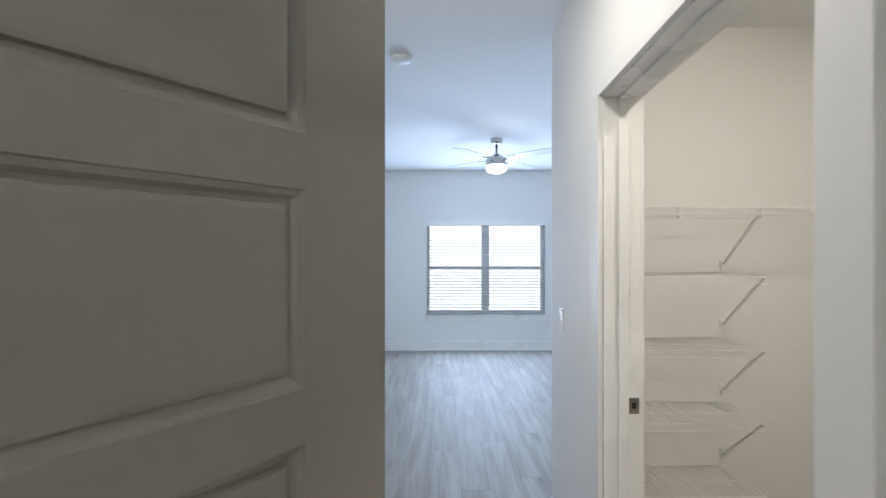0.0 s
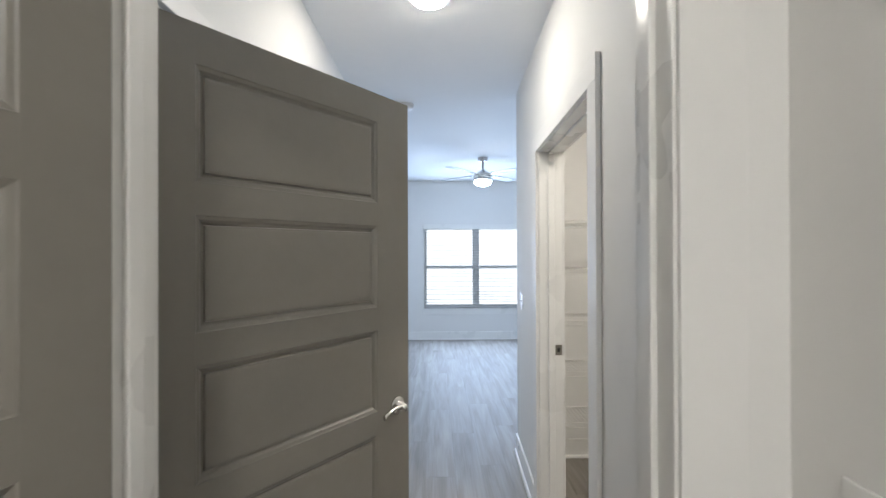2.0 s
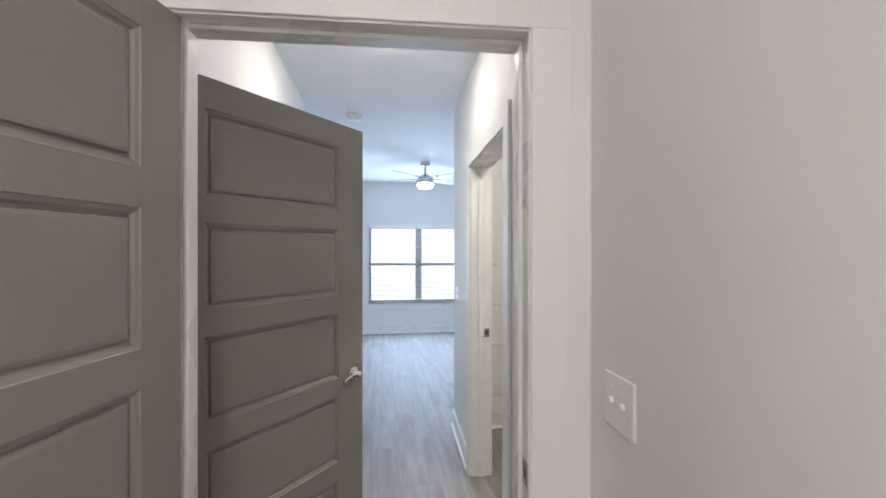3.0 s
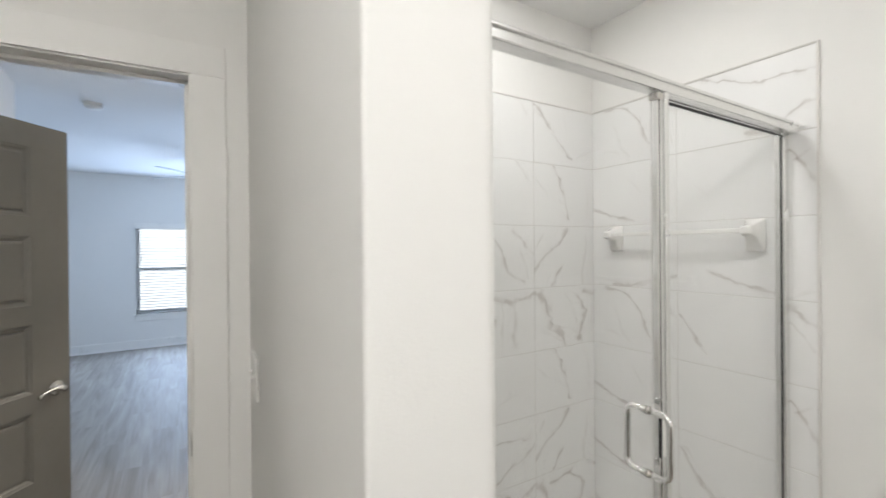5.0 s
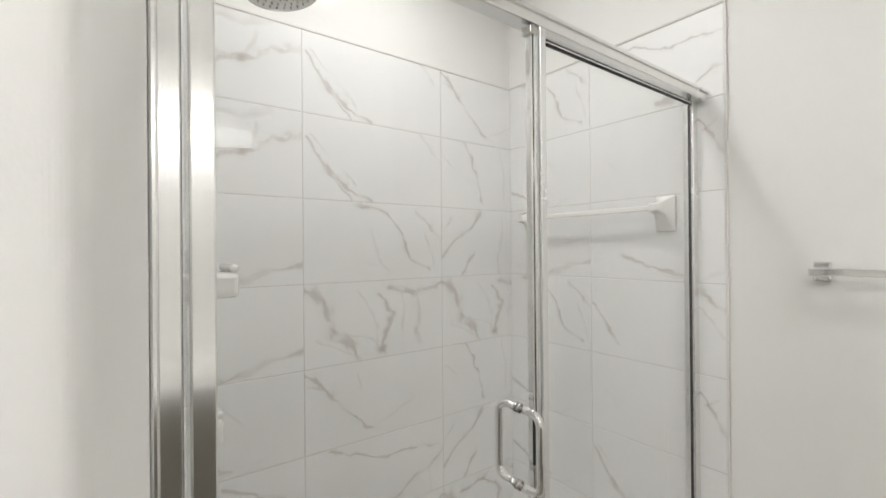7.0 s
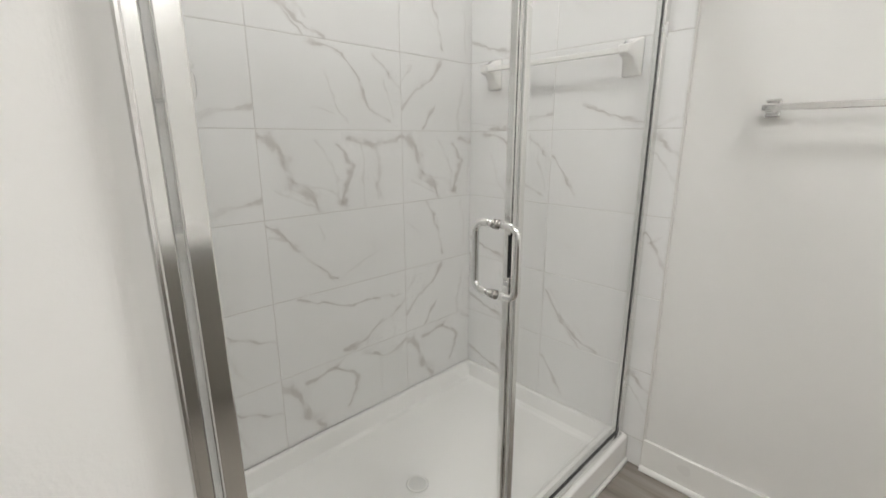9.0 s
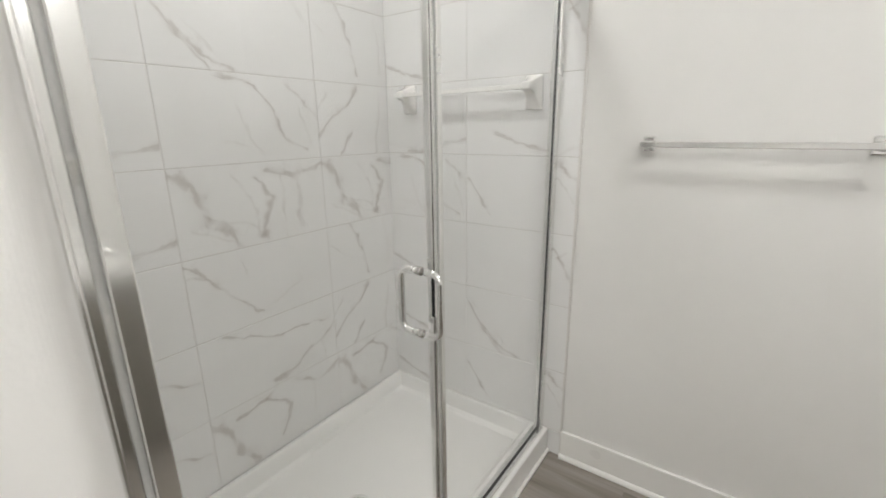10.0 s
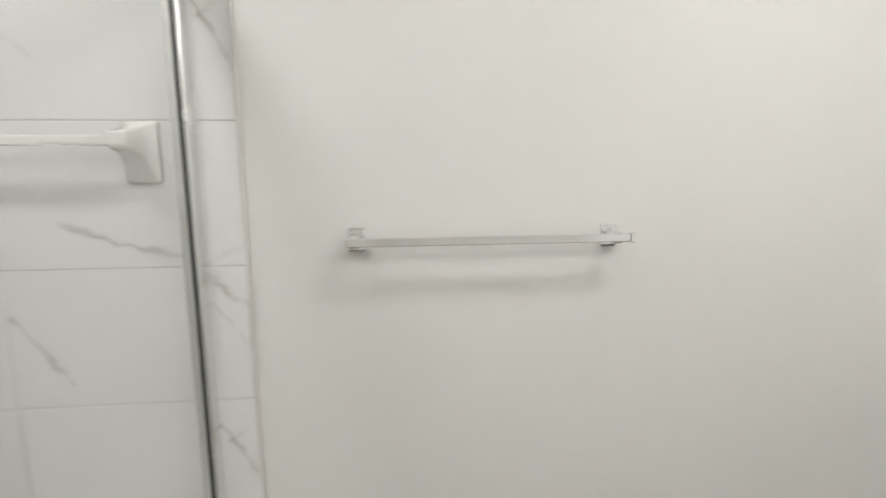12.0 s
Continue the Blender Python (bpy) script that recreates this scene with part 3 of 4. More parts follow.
blind = thing("window_blind", "white two-inch slat blind lowered with slats tilted open", "window blind", pose(0, WIN_Y, 0))
part("valance", boxes(((WX0 - 0.012, -0.022, WZ1 - 0.078), (WX1 + 0.012, -0.012, WZ1 + 0.012)), bevel=0.003), TRIM, blind)
part("headrail", boxes(((WX0 + 0.006, 0.0, WZ1 - 0.065), (WX1 - 0.006, 0.052, WZ1 - 0.002)), bevel=0.003), SLAT, blind)
part("bottom_rail", boxes(((WX0 + 0.010, 0.002, WZ0 + 0.010), (WX1 - 0.010, 0.050, WZ0 + 0.028)), bevel=0.003), SLAT, blind)
slat = bmesh.new()
L = WX1 - WX0 - 0.02
rows = []
for i in range(7):
    u = -0.025 + 0.05 * i / 6
    c = 0.0025 * (1 - (u / 0.025) ** 2)
    rows.append([[slat.verts.new((x, u, c + dz)) for x in (0, L)] for dz in (0, 0.0026)])
for p, q in zip(rows, rows[1:]):
    for k in (0, 1):
        slat.faces.new((p[k][0], p[k][1], q[k][1], q[k][0]))
for r in (rows[0], rows[-1]):
    slat.faces.new((r[0][0], r[0][1], r[1][1], r[1][0]))
slat_me = mesh_of("slat", slat, SLAT)
N_SLAT = 30
for i in range(N_SLAT):
    z = WZ0 + 0.05 + i * (WZ1 - 0.085 - WZ0 - 0.05) / (N_SLAT - 1)
    piece("slat", slat_me, blind, pose(WX0 + 0.01, 0.026, z, 7 + random.uniform(-0.6, 0.6), 0, 0))
for x in (WX0 + 0.14, CXW - 0.28, CXW + 0.28, WX1 - 0.14):
    for y in (0.0035, 0.0485):
        part("ladder_cord", tube([(x, y, WZ0 + 0.02), (x, y, WZ1 - 0.06)], 0.0011, 5), SLAT, blind)
part("tilt_wand", tube([(WX0 + 0.07, -0.008, WZ1 - 0.06), (WX0 + 0.07, -0.010, 1.30)], 0.0045, 8), PLASTIC, blind)

# ---- ceiling fan ----
fan = thing("ceiling_fan", "brushed nickel ceiling fan with four blades and lit bowl", "ceiling fan", pose(0.77, 4.93, CEIL))
part("canopy", lathe([(0.0, -0.002), (0.066, -0.002), (0.066, -0.012), (0.058, -0.045), (0.02, -0.056), (0.0, -0.056)]), NICKEL, fan)
part("downrod", lathe([(0.0, -0.05), (0.0125, -0.05), (0.0125, -0.15), (0.022, -0.152), (0.026, -0.168), (0.0, -0.168)], 20), NICKEL, fan)
part("motor_housing", lathe([(0.0, -0.160), (0.03, -0.160), (0.055, -0.172), (0.098, -0.205), (0.113, -0.222), (0.113, -0.232), (0.107, -0.236), (0.113, -0.240), (0.113, -0.286), (0.106, -0.292), (0.0, -0.292)], 40), NICKEL, fan)
part("light_bowl", lathe([(0.104, -0.2925), (0.108, -0.300), (0.104, -0.322), (0.086, -0.344), (0.05, -0.358), (0.0, -0.363)], 40), BOWL, fan, "frosted glass bowl, lit")
bl = bmesh.new()
outline = [(0.16, -0.052), (0.30, -0.060), (0.60, -0.066), (0.655, -0.060), (0.672, -0.035), (0.675, 0.0), (0.672, 0.035), (0.655, 0.060), (0.60, 0.066), (0.30, 0.060), (0.16, 0.052)]
for z in (0, 0.006):
    bl.faces.new([bl.verts.new((x, y, z)) for x, y in outline])
bl.verts.ensure_lookup_table()
k = len(outline)
for i in range(k):
    bl.faces.new((bl.verts[i], bl.verts[(i + 1) % k], bl.verts[k + (i + 1) % k], bl.verts[k + i]))
blade_me = mesh_of("blade", bl, BLADE)
iron_me = mesh_of("blade_iron", boxes(((0.095, -0.016, -0.004), (0.22, 0.016, 0.0)), ((0.19, -0.035, -0.004), (0.23, 0.035, 0.0)), bevel=0.0015), NICKEL)
for a in (48, 138, 228, 318):
    piece("blade", blade_me, fan, pose(0, 0, -0.218, 0, 0, a) @ pose(0, 0, 0, -7, 0, 0))
    piece("blade_iron", iron_me, fan, pose(0, 0, -0.222, 0, 0, a) @ pose(0, 0, 0, -7, 0, 0))

smoke = thing("smoke_detector", "round white smoke detector on the ceiling", "smoke detector", pose(-0.06, 2.95, CEIL))
part("base_plate", lathe([(0.0, -0.0005), (0.068, -0.0005), (0.068, -0.010), (0.0, -0.010)]), PLASTIC, smoke)
part("cover", lathe([(0.062, -0.0105), (0.060, -0.028), (0.045, -0.040), (0.0, -0.042)]), PLASTIC, smoke)


def disc_light(x, y, r, led, label):
    t = thing("ceiling_light", label, "ceiling light", pose(x, y, CEIL), "flush disc lights")
    part("trim_ring", lathe([(r * 0.86, -0.0005), (r * 1.12, -0.0005), (r * 1.12, -0.006), (r * 1.05, -0.013), (r * 0.9, -0.015), (r * 0.86, -0.010)], 48), PLASTIC, t)
    part("diffuser", lathe([(0.0, -0.004), (r * 0.87, -0.004), (r * 0.87, -0.016), (r * 0.84, -0.020), (r * 0.7, -0.025), (0.0, -0.028)], 48), led, t, "frosted diffuser, lit")
    return t


disc_light(0.155, 1.45, 0.092, LED, "round flush ceiling light, lit, in the hall")
disc_light(1.45, 1.25, 0.092, LED_CLOSET, "round flush ceiling light, lit, in the closet")
disc_light(-0.02, -1.65, 0.16, LED_BATH, "round flush ceiling light, lit, in the bathroom")
# unseen disc, added as fill for the shower and the east wall
disc_light(1.55, -2.0, 0.19, LED_SIDE_FILL, "unseen fill disc, lit, near the towel bar wall")
disc_light(1.55, -0.42, 0.165, LED_SHOWER, "small round flush ceiling light over the shower")



# unseen light bars, added for weak fill and highlights in the chrome
def fill_bar(x):
    t = thing("fill_bar", "unseen chrome fill bar with frosted diffuser, lit", "wall light", pose(x, -2.78, 2.06), "vanity lights")
    part("back_plate", boxes(((-0.26, 0.0005, -0.05), (0.26, 0.022, 0.05)), bevel=0.004), CHROME, t)
    part("diffuser", boxes(((-0.36, 0.03, -0.045), (0.36, 0.12, 0.045)), bevel=0.02), LED_FILL_BAR, t, "frosted bar diffuser, lit")
    for bx in (-0.2, 0.2):
        part("bracket", boxes(((bx - 0.012, 0.02, -0.012), (bx + 0.012, 0.034, 0.012)), bevel=0.002), CHROME, t)


fill_bar(-0.15)
fill_bar(1.05)

# vanity behind the walker, caught in the chrome
VX0, VX1 = -0.55, 1.45
cab = thing("vanity_cabinet", "grey painted vanity cabinet with panel doors", "cabinet", pose(0, -2.78, 0))
part("body", boxes(((VX0, 0.016, 0.09), (VX1, 0.52, 0.845)), ((VX0, 0.016, 0), (VX1, 0.45, 0.09))), DOOR, cab)
n_doors = 4
dw = (VX1 - VX0) / n_doors
for i in range(n_doors):
    x = VX0 + i * dw
    d = part("door", boxes(((x + 0.003, 0.521, 0.10), (x + dw - 0.003, 0.539, 0.835)), bevel=0.002), DOOR, cab)
    part("handle", tube([(x + (0.05 if i % 2 else dw - 0.05), 0.555, 0.62), (x + (0.05 if i % 2 else dw - 0.05), 0.555, 0.75)], 0.005, 8), NICKEL, d)
ctop = thing("countertop", "white stone vanity countertop with backsplash", "countertop", pose(0, -2.78, 0.845))
part("slab", boxes(((VX0 - 0.012, 0.016, 0.0), (VX1 + 0.012, 0.545, 0.03)), bevel=0.003), ACRYLIC, ctop)
part("backsplash", boxes(((VX0 - 0.012, 0.0005, 0.0), (VX1 + 0.012, 0.0155, 0.13)), bevel=0.002), ACRYLIC, ctop)


def switch_plate(m, gangs, label):
    w = 0.07 + 0.046 * (gangs - 1)
    t = thing("light_switch", label, "light switch", m)
    part("plate", boxes(((-w / 2, -0.006, -0.0575), (w / 2, 0, 0.0575)), bevel=0.0025), PLASTIC, t)
    for i in range(gangs):
        x = (i - (gangs - 1) / 2) * 0.046
        part("toggle", boxes(((x - 0.0045, -0.016, -0.003), (x + 0.0045, -0.006, 0.008)), bevel=0.002), PLASTIC, t)
        for z in (-0.030, 0.030):
            part("screw", lathe([(0, 0.0), (0.0021, 0.0), (0.0019, 0.0006), (0, 0.0007)], 10, pose(x, -0.006, z, 90, 0, 0)), PLASTIC, t)
    return t


switch_plate(HALL @ pose(0, 2.33, 1.145, 0, 0, -90), 1, "white toggle switch on the hall wall")
switch_plate(pose(0.6502, -0.121, 1.180, 0, 0, -91.87), 2, "white double toggle switch beside the bathroom door")

# ---- closet shelves ----
SHELF_Y = 2.60


def wire_shelf(x0, x1, z, label, rod):
    """A ventilated wire shelf on the far wall, with a diagonal brace at its right end."""
    s = thing("wire_shelf", label, "wire shelf", pose(0, SHELF_Y, z), "closet wire shelves")
    bm = bmesh.new()
    for y, zz, r in ((-0.006, 0, 0.003), (-0.155, -0.004, 0.0028), (-0.300, 0, 0.003), (-0.306, -0.030, 0.003)):
        tube([(x0, y, zz), (x1, y, zz)], r, 6, bm=bm)
    part("long_wire", bm, WIRE, s)
    cr = bmesh.new()
    n = int((x1 - x0) / 0.0254)
    for i in range(n + 1):
        x = x0 + (x1 - x0) * i / n
        tube([(x, -0.004, 0.004), (x, -0.300, 0.004), (x, -0.308, -0.032)], 0.0011, 4, bm=cr)
    tagged(part("cross_wire", cr, WIRE, s), kind="stuff")
    if rod:
        part("hang_rail", tube([(x0, -0.285, -0.045), (x1, -0.285, -0.045)], 0.0035, 6), WIRE, s)
        for x in (x0 + 0.36, x0 + 0.74):
            part("clip", boxes(((x - 0.004, -0.31, -0.048), (x + 0.004, -0.29, 0.004)), bevel=0.001), WIRE, s)
    part("brace", boxes(((1.655 - 0.008, -0.0035, 0), (1.655 + 0.008, 0.0035, 0.395)), bevel=0.001), WIRE, s, "", pose(0, -0.012, -0.268, 47.5, 0, 0))
    part("brace_foot", boxes(((1.655 - 0.011, -0.010, -0.30), (1.655 + 0.011, 0, -0.245)), bevel=0.002), WIRE, s)
    return s


wire_shelf(0.905, 2.355, 1.69, "long white wire shelf with hanging rail", True)
for z in (1.372, 1.034, 0.698, 0.362):
    wire_shelf(0.905, 1.665, z, "short white wire shelf on diagonal braces", False)

# ---- shower ----
GY = -0.700
PAN_X0 = 0.832
pan = thing("shower_pan", "low white acrylic shower base with raised curb", "shower base", pose(0, 0, 0))
pb = bmesh.new()
loops = []
PZ = 0.118
for inx0, inx1, iny0, iny1, z in ((0, 0, 0, 0, 0.0), (0, 0, 0, 0, PZ - 0.008), (0.004, 0, 0.004, 0, PZ - 0.002), (0.008, 0.004, 0.010, 0.004, PZ),
                                  (0.030, 0.018, 0.078, 0.018, PZ), (0.036, 0.024, 0.088, 0.024, PZ - 0.006), (0.058, 0.046, 0.112, 0.050, 0.058), (0.075, 0.065, 0.13, 0.07, 0.050)):
    a, b, c, d = PAN_X0 + 0.001 + inx0, RIGHT_X - 0.001 - inx1, -0.737 + iny0, TILE_BACK - 0.001 - iny1
    loops.append([pb.verts.new(p) for p in ((a, c, z), (b, c, z), (b, d, z), (a, d, z))])
for p, q in zip(loops, loops[1:]):
    for i in range(4):
        f = pb.faces.new((p[i], p[(i + 1) % 4], q[(i + 1) % 4], q[i]))
cv = pb.verts.new((1.622, -0.275, 0.040))
for i in range(4):
    pb.faces.new((loops[-1][i], loops[-1][(i + 1) % 4], cv))
basin = part("basin", pb, ACRYLIC, pan)
bev = basin.modifiers.new("round", "BEVEL")
bev.width, bev.segments, bev.limit_method, bev.angle_limit = 0.006, 3, "ANGLE", radians(25)
dr = part("drain", lathe([(0.0, 0.0), (0.040, 0.0), (0.042, 0.002), (0.036, 0.004), (0.0, 0.004)], 36, pose(1.622, -0.275, 0.042)), DRAIN_PLATE, pan, "round chrome drain grate")
for ring, cnt in ((0.011, 5), (0.020, 10), (0.029, 15)):
    for i in range(cnt):
        a = 2 * math.pi * i / cnt
        piece("drain_hole", bpy.data.meshes.get("drain_hole") or mesh_of("drain_hole", lathe([(0, 0.0), (0.0025, 0.0), (0.0025, 0.0006), (0, 0.0006)], 8), DRAIN), dr,
              pose(1.622 + ring * math.cos(a), -0.275 + ring * math.sin(a), 0.0461))
part("curb_trim", boxes(((PAN_X0 + 0.002, -0.751, 0.0), (RIGHT_X - 0.002, -0.7375, 0.016)), bevel=0.004), TRIM, pan, "white quarter-round at the floor")

enc = thing("shower_enclosure", "chrome framed glass shower door with fixed side panel", "shower door", pose(0, GY, 0))
HB, HT = 1.915, 1.948
JX0, JX1, MX, EX = 0.832, 0.908, 1.528, 2.314
DY = -0.036
header = bmesh.new()
add_box(header, (JX0 + 0.002, -0.048, HB), (RIGHT_X - 0.002, -0.006, HT), 0.004)
add_box(header, (JX0 + 0.002, -0.054, HT - 0.010), (RIGHT_X - 0.002, -0.048, HT - 0.002), 0.002)
part("header", header, SATIN, enc, "bright anodised header rail")
part("wall_jamb", boxes(((JX0 + 0.001, -0.030, PZ + 0.001), (0.872, 0.020, HB)), ((JX0 + 0.001, -0.105, PZ + 0.001), (0.842, -0.030, HB)), bevel=0.003), RUBBED, enc)
part("sill", boxes(((JX0 + 0.04, -0.024, PZ + 0.0005), (RIGHT_X - 0.03, 0.020, PZ + 0.016)), bevel=0.003), CHROME, enc)
part("end_jamb", boxes(((EX + 0.003, -0.016, PZ + 0.001), (RIGHT_X - 0.0088, 0.016, HB)), bevel=0.002), SATIN, enc)
fixed = part("fixed_panel", boxes(((MX + 0.0232, -0.003, PZ + 0.018), (EX, 0.003, HB - 0.002)), bevel=0.0005), GLASS, enc, "clear glass side panel")
fixed.visible_shadow = False
part("stile", boxes(((MX + 0.004, DY - 0.012, PZ + 0.016), (MX + 0.023, DY + 0.010, HB - 0.0005)), bevel=0.002), SATIN, enc)
part("glazing_fin", boxes(((MX + 0.0205, DY + 0.0102, PZ + 0.018), (MX + 0.023, 0.003, HB - 0.002))), SEAL, enc, "pale vinyl glazing fin")
g = 0.0035
part("gasket", boxes(((EX - g, -0.006, PZ + 0.022), (EX + 0.003, -0.0031, HB - 0.010)), ((MX + 0.030, -0.006, HB - 0.008), (EX + 0.003, -0.0031, HB)),
                     ((MX + 0.030, -0.006, PZ + 0.016), (EX + 0.003, -0.0031, PZ + 0.024))), GASKET, enc, "black vinyl glazing gasket")
door = part("door_glass", boxes(((0.902, DY - 0.003, PZ + 0.022), (MX - 0.012, DY + 0.003, HB - 0.010)), bevel=0.0005), GLASS, enc, "clear glass shower door")
door.visible_shadow = False
part("hinge_stile", boxes(((0.877, DY - 0.012, PZ + 0.018), (JX1, 0.004, HB - 0.004)), bevel=0.003), RUBBED, enc)
part("strike_stile", boxes(((MX - 0.021, DY - 0.008, PZ + 0.020), (MX - 0.003, DY + 0.009, HB - 0.006)), ((MX - 0.015, DY - 0.012, PZ + 0.020), (MX - 0.008, DY - 0.008, HB - 0.006)), bevel=0.0025), CHROME, enc)
part("magnet_strip", boxes(((MX - 0.002, DY - 0.007, PZ + 0.020), (MX + 0.002, DY + 0.008, HB - 0.004))), SEAL, enc, "pale vinyl magnet strip")
part("stile_cap", boxes(((MX - 0.028, DY - 0.013, HB - 0.024), (MX - 0.003, DY + 0.012, HB - 0.006)), bevel=0.002), NICKEL, enc)
part("magnet_catch", boxes(((MX - 0.019, DY - 0.0155, 0.985), (MX - 0.006, DY - 0.0125, 1.080)), bevel=0.001), PLASTIC, enc, "white plastic magnet catch")
part("catch_edge", boxes(((MX - 0.0235, DY - 0.012, 0.983), (MX - 0.0212, DY - 0.006, 1.082))), GASKET, enc, "black catch edge")


def loop_handle(x, z0, z1):
    """A D-shaped pull through the glass, one bow on each side."""
    h = part("pull_handle", bmesh.new(), CHROME, enc, "chrome double D pull handle")
    for side in (-1, 1):
        pts, r, out = [], 0.024, 0.058
        pts.append((x, DY + side * 0.003, z1))
        for i in range(7):
            a = math.pi / 2 * i / 6
            pts.append((x, DY + side * (out - r + r * math.sin(a)), z1 - r + r * math.cos(a)))
        for i in range(7):
            a = math.pi / 2 * i / 6
            pts.append((x, DY + side * (out - r + r * math.cos(a)), z0 + r - r * math.sin(a)))
        pts.append((x, DY + side * 0.003, z0))
        part("bow", tube(pts, 0.0085, 14), CHROME, h)
    for z in (z0, z1):
        for side in (-1, 1):
            part("washer", lathe([(0, 0.0), (0.0105, 0.0), (0.0105, 0.003), (0, 0.003)], 20, pose(x, DY + side * 0.0032, z, -90 * side, 0, 0)), NICKEL, h)
    return h


loop_handle(1.468, 0.951, 1.110)

# shower head on a bent arm from the end wall
head = thing("rain_shower", "round white-faced rain shower head on chrome arm", "shower head", pose(1.125, -0.30, 2.078))
part("arm", tube([(PAN_X0 - 1.125, 0.02, 0.11), (-0.22, 0.018, 0.125), (-0.12, 0.015, 0.135), (-0.05, 0.008, 0.12), (-0.012, 0.003, 0.07), (0, 0, 0.028)], 0.0105, 12), CHROME, head)
part("wall_flange", lathe([(0, 0), (0.030, 0), (0.028, 0.007), (0.014, 0.013), (0, 0.013)], 28, pose(PAN_X0 - 1.125, 0.02, 0.11, 0, 90, 0)), CHROME, head)
tilt = pose(0, 0, 0, -8, -7, 0)
disc = part("disc", lathe([(0.0, 0.030), (0.014, 0.030), (0.020, 0.016), (0.070, 0.011), (0.096, 0.004), (0.100, -0.002), (0.096, -0.007), (0.086, -0.008), (0.0, -0.008)], 44, tilt), CERAMIC, head)
noz_me = mesh_of("nozzle", lathe([(0, 0.0), (0.0026, 0.0), (0.0016, -0.0045), (0, -0.0045)], 6), mat("grey_rubber", (0.36, 0.36, 0.35), 0.6))
for ring, cnt in ((0.014, 6), (0.030, 12), (0.046, 18), (0.062, 24), (0.077, 28)):
    for i in range(cnt):
        a = 2 * math.pi * (i + 0.5 * (ring > 0.05)) / cnt
        piece("nozzle", noz_me, disc, tilt @ pose(ring * math.cos(a), ring * math.sin(a), -0.008))

# ceramic towel bar inside the shower
cbar = thing("ceramic_towel_bar", "white glazed ceramic towel bar on shower tiles", "towel bar", pose(RIGHT_X - 0.0085, 0, 0))
for y, sgn in ((0.000, -1), (-0.610, 1)):
    bm = bmesh.new()
    secs = [(0.0, 0.034, 0.062, 0, 0), (0.008, 0.034, 0.062, 0, 0), (0.013, 0.031, 0.057, 0, 0.001), (0.026, 0.024, 0.042, 0, 0.010), (0.044, 0.020, 0.026, 0, 0.018), (0.070, 0.019, 0.018, 0, 0.018), (0.084, 0.018, 0.015, 0, 0.018), (0.090, 0.013, 0.010, 0, 0.018)]
    rings = []
    for d, hw, hh, dy, dz in secs:
        rings.append([bm.verts.new((-d, y + dy + hw * sx * ex, 1.558 + dz + hh * sz * ez)) for sx, sz, ex, ez in
                      ((-1, -1, 1, 0.9), (-1, -1, 0.88, 1), (1, -1, 0.88, 1), (1, -1, 1, 0.9), (1, 1, 1, 0.9), (1, 1, 0.88, 1), (-1, 1, 0.88, 1), (-1, 1, 1, 0.9))])
    for p, q in zip(rings, rings[1:]):
        for i in range(8):
            f = bm.faces.new((p[i], p[(i + 1) % 8], q[(i + 1) % 8], q[i]))
            f.smooth = True
    bm.faces.new(rings[0])
    bm.faces.new(rings[-1])
    part("bracket", bm, CERAMIC, cbar)
part("bar", boxes(((-0.076, -0.60, 1.566), (-0.058, -0.01, 1.584)), bevel=0.003), CERAMIC, cbar)

# two soap dishes on the end wall
def soap_dish(y, z, reach, label):
    dish = thing("soap_dish", label, "soap dish", pose(PAN_X0 + 0.0085, y, z), "ceramic soap dishes")
    part("back_plate", boxes(((0, -0.07, -0.045), (0.012, 0.07, 0.055)), bevel=0.005), CERAMIC, dish)
    part("tray", boxes(((0.0122, -0.062, -0.034), (reach, 0.062, 0.014)), bevel=0.010), CERAMIC, dish)
    part("lip", boxes(((reach - 0.016, -0.060, 0.0142), (reach - 0.001, 0.060, 0.028)), bevel=0.005), CERAMIC, dish)


soap_dish(-0.42, 1.385, 0.150, "white ceramic soap dish on the shower wall")
soap_dish(-0.42, 1.115, 0.122, "shallow white ceramic dish lower on the shower wall")

# chrome towel bar on the painted wall
tbar = thing("towel_bar", "square polished chrome towel bar on the wall", "towel bar", pose(RIGHT_X, 0, 1.370))
for y in (-1.032, -1.602):
    p = part("post", boxes(((-0.012, y - 0.020, -0.026), (-0.0005, y + 0.020, 0.026)), bevel=0.005), CHROME, tbar)
    part("arm", boxes(((-0.060, y - 0.012, -0.014), (-0.0122, y + 0.012, 0.012)), bevel=0.004), CHROME, p)
part("bar", boxes(((-0.073, -1.622, -0.009), (-0.0602, -1.016, 0.009)), bevel=0.0018), CHROME, tbar)
part("end_cap", boxes(((-0.075, -1.634, -0.011), (-0.058, -1.6222, 0.011)), bevel=0.002), CHROME, tbar)

# tile edge trim
structure("trim_tile_edge", boxes(((RIGHT_X - 0.0115, -0.803, 0.0), (RIGHT_X - 0.0005, -0.7965, 2.222)), bevel=0.001), TILE_TRIM, "slim pale grey tile edge trim", "trim")
structure("trim_tile_top", boxes(((RIGHT_X - 0.0115, -0.7965, 2.216), (RIGHT_X - 0.0005, TILE_BACK, 2.222))), GROUT, "grouted top edge of the shower tiles", "trim")
structure("trim_tile_top_back", boxes(((PAN_X0 + 0.012, TILE_BACK - 0.0055, 2.216), (RIGHT_X - 0.012, TILE_BACK + 0.0045, 2.222))), TILE_TRIM, "grouted top edge of the shower back tiles", "trim")

# ---- tiles ----
ROWS_Z = [0.119, 0.414, 0.716, 1.018, 1.320, 1.622, 1.925, 2.216]
TILE_CACHE = {}


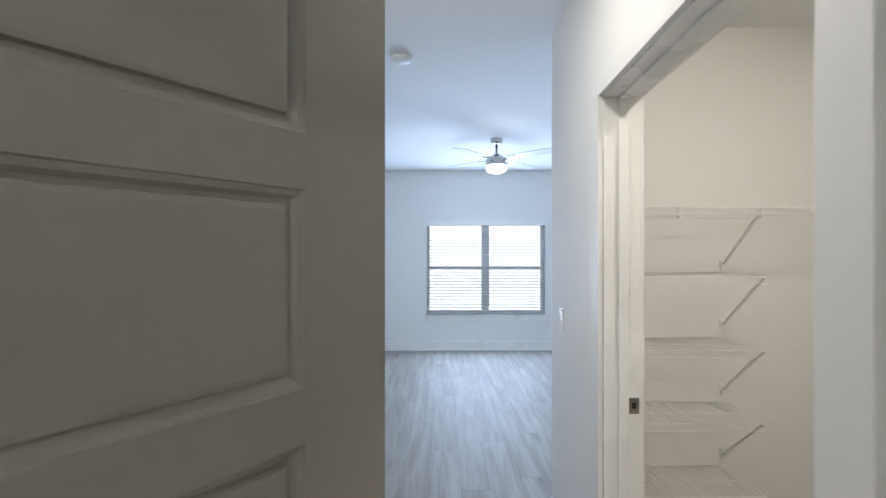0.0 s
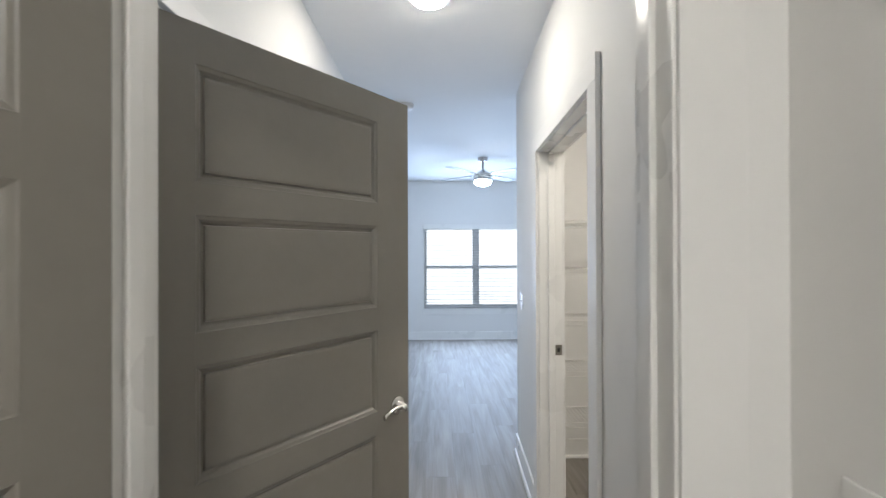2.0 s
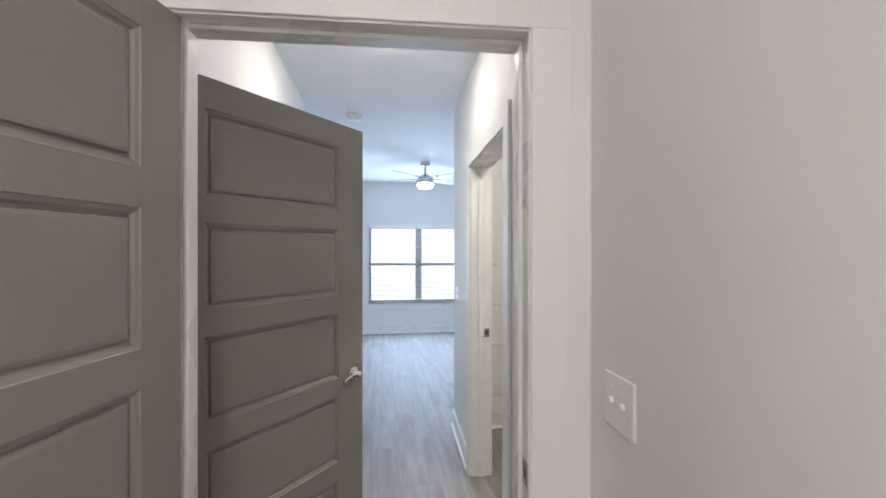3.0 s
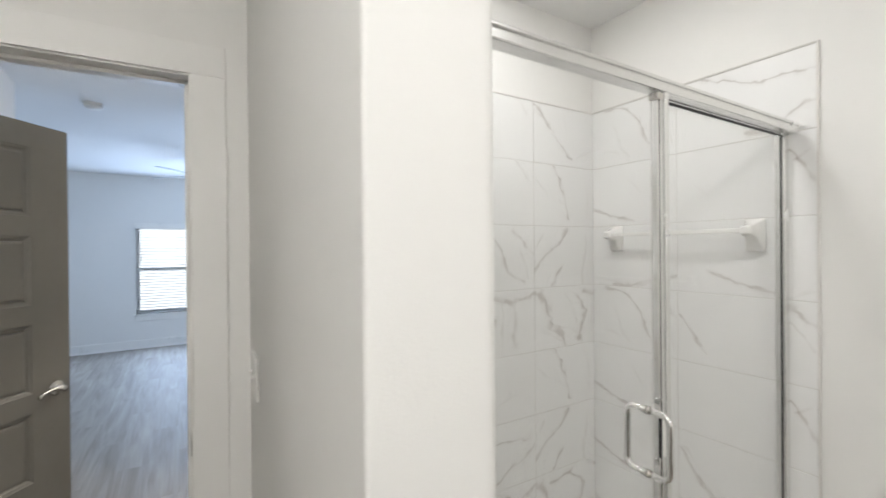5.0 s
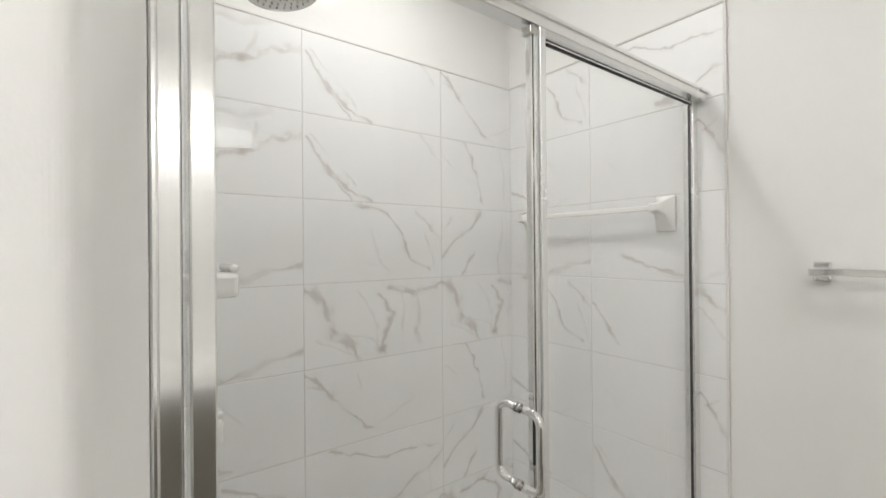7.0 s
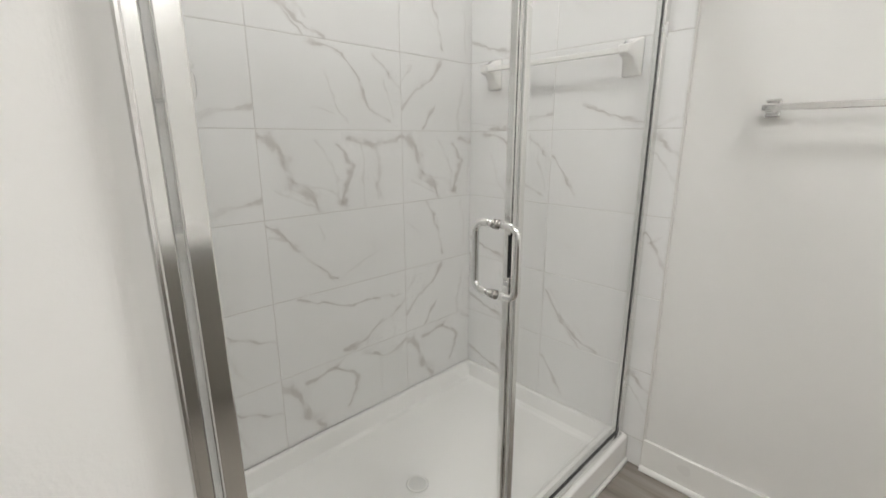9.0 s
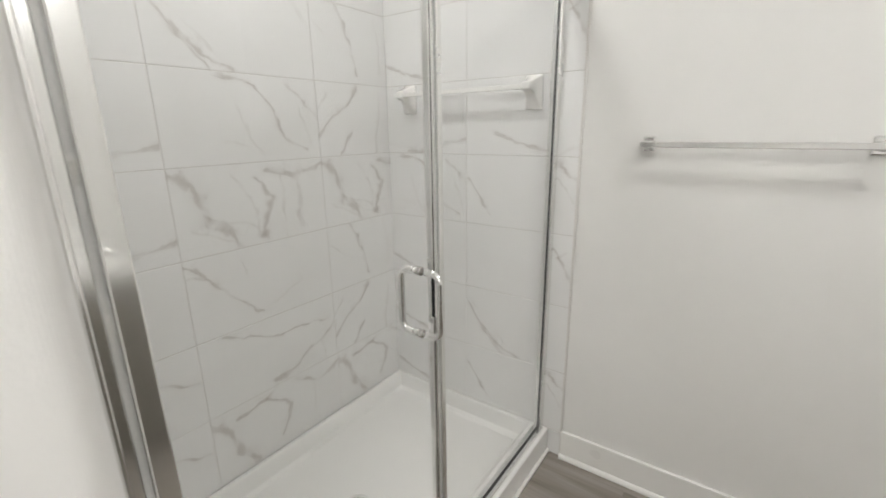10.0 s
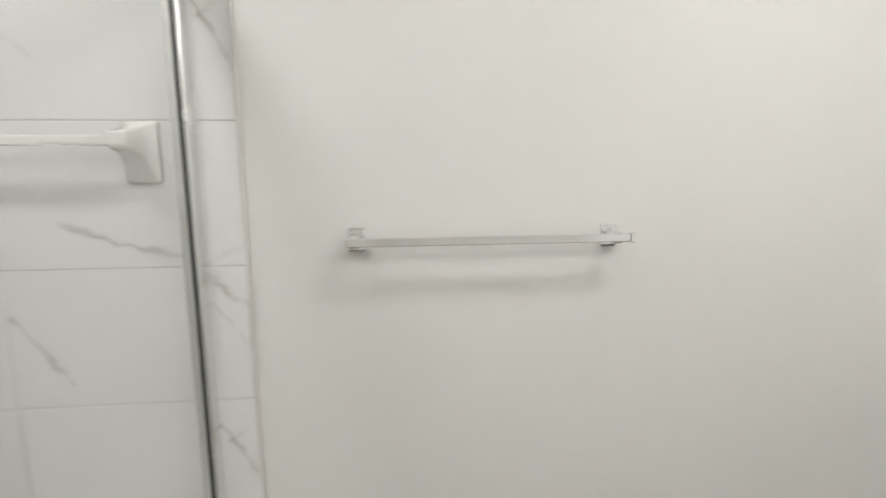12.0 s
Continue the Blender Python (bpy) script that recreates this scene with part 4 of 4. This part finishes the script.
def tile_mesh(u, w, h, print_mat):
    """A tile cut from u to u + w out of a full printed tile."""
    key = (round(u, 3), round(w, 3), round(h, 3), print_mat.name)
    if key not in TILE_CACHE:
        bm = bmesh.new()
        t, e = 0.008, 0.0012
        a, b = u, u + w
        back = [bm.verts.new(p) for p in ((a, 0, 0), (b, 0, 0), (b, 0, h), (a, 0, h))]
        rim = [bm.verts.new(p) for p in ((a, -t + e, 0), (b, -t + e, 0), (b, -t + e, h), (a, -t + e, h))]
        front = [bm.verts.new(p) for p in ((a + e, -t, e), (b - e, -t, e), (b - e, -t, h - e), (a + e, -t, h - e))]
        for p, q in ((back, rim), (rim, front)):
            for i in range(4):
                bm.faces.new((p[i], p[(i + 1) % 4], q[(i + 1) % 4], q[i]))
        bm.faces.new(front)
        TILE_CACHE[key] = mesh_of("tile", bm, print_mat)
    return TILE_CACHE[key]


def tile_column(parent, a, b, cut, prints, m, rows=ROWS_Z):
    """Stacked tiles from a to b with 2.5 mm joints, the prints named from the bottom row up; m places local x along the wall and -y out of it."""
    j = 0.00125
    for z0, z1, print_mat in zip(rows, rows[1:], prints):
        piece("tile", tile_mesh(cut, b - a - 2 * j, z1 - z0 - 2 * j, print_mat), parent, m @ pose(a + j - cut, 0, z0 + j))


def grout_bed(parent, a, b, m, rows=ROWS_Z):
    part("grout_bed", boxes(((a, -0.0068, rows[0]), (b, -0.0005, rows[-1]))), GROUT, parent, "", m)


T = 0.0085
ON_BACK, ON_EAST, ON_WING = pose(0, TILE_BACK + 0.005, 0), pose(RIGHT_X, 0, 0, 0, 0, -90), pose(PAN_X0, 0, 0, 0, 0, 90)
BACK_END, EAST_START = RIGHT_X - 0.001, -TILE_BACK + 0.004
tile_column(wall_back, PAN_X0 + T, 1.327, 0.116, (PRINT_FORK, PRINT_FORK, PRINT_PLAIN, PRINT_EDGE, PRINT_EDGE, PRINT_BAND, PRINT_BAND), ON_BACK)
tile_column(wall_back, 1.327, 1.931, 0.0, (PRINT_WEB, PRINT_DRIFT, PRINT_BOLT, PRINT_NET, PRINT_HOOK, PRINT_SWEEP, PRINT_SWEEP), ON_BACK)
tile_column(wall_back, 1.931, BACK_END, 0.0, (PRINT_WEB, PRINT_RISE, PRINT_FALL, PRINT_NET, PRINT_RISE, PRINT_FALL, PRINT_BOLT), ON_BACK)
grout_bed(wall_back, PAN_X0 + T, BACK_END, ON_BACK)
tile_column(wall_east, EAST_START, 0.303, 0.13, (PRINT_PLAIN, PRINT_PLAIN, PRINT_PLAIN, PRINT_HOOK, PRINT_EDGE, PRINT_PLAIN, PRINT_HOOK), ON_EAST)
tile_column(wall_east, 0.303, 0.7965, 0.0, (PRINT_TICK, PRINT_SWEEP, PRINT_CORNER, PRINT_TICK, PRINT_PLAIN, PRINT_CORNER, PRINT_DRIFT), ON_EAST)
grout_bed(wall_east, EAST_START, 0.7965, ON_EAST)
FOOT_ROW = [0.0, 0.118]
tile_column(wall_east, 0.740, 0.7965, 0.02, (PRINT_SWEEP,), ON_EAST, FOOT_ROW)
grout_bed(wall_east, 0.740, 0.7965, ON_EAST, FOOT_ROW)
tile_column(wall_wing, -0.670, -0.24, 0.0, (PRINT_WEB, PRINT_BOLT, PRINT_FALL, PRINT_PLAIN, PRINT_SWEEP, PRINT_RISE, PRINT_FALL), ON_WING)
tile_column(wall_wing, -0.24, TILE_BACK - 0.004, 0.0, (PRINT_NET, PRINT_DRIFT, PRINT_BOLT, PRINT_RISE, PRINT_FALL, PRINT_PLAIN, PRINT_SWEEP), ON_WING)
grout_bed(wall_wing, -0.670, TILE_BACK - 0.004, ON_WING)

# ---- floor planks ----
PW, PL = 0.182, 1.22
PLANKS = {}


def plank_mesh(w, l):
    key = (round(w, 2), round(l, 2))
    if key not in PLANKS:
        bm = bmesh.new()
        e = 0.0007
        a = [bm.verts.new(p) for p in ((0, 0, -0.0039), (w, 0, -0.0039), (w, l, -0.0039), (0, l, -0.0039))]
        b = [bm.verts.new(p) for p in ((0, 0, -e * 0.6), (w, 0, -e * 0.6), (w, l, -e * 0.6), (0, l, -e * 0.6))]
        c = [bm.verts.new(p) for p in ((e, e, 0), (w - e, e, 0), (w - e, l - e, 0), (e, l - e, 0))]
        for p, q in ((a, b), (b, c)):
            for i in range(4):
                bm.faces.new((p[i], p[(i + 1) % 4], q[(i + 1) % 4], q[i]))
        bm.faces.new(c)
        PLANKS[key] = mesh_of("plank", bm, PLANK)
    return PLANKS[key]


def plank_field(x0, x1, y0, y1):
    n = int(math.ceil((x1 - x0) / PW))
    for i in range(n):
        xa, xb = x0 + i * PW, min(x1, x0 + (i + 1) * PW)
        if xb - xa < 0.03:
            continue
        y = y0 - ((i * 0.437 * PL) % PL)
        while y < y1:
            ya, yb = max(y, y0), min(y + PL, y1)
            if yb - ya > 0.05:
                piece("plank", plank_mesh(xb - xa - 0.0003, yb - ya - 0.0003), floor, pose(xa, ya, 0))
            y += PL


plank_field(-1.88, 3.2, -2.78, WIN_Y)
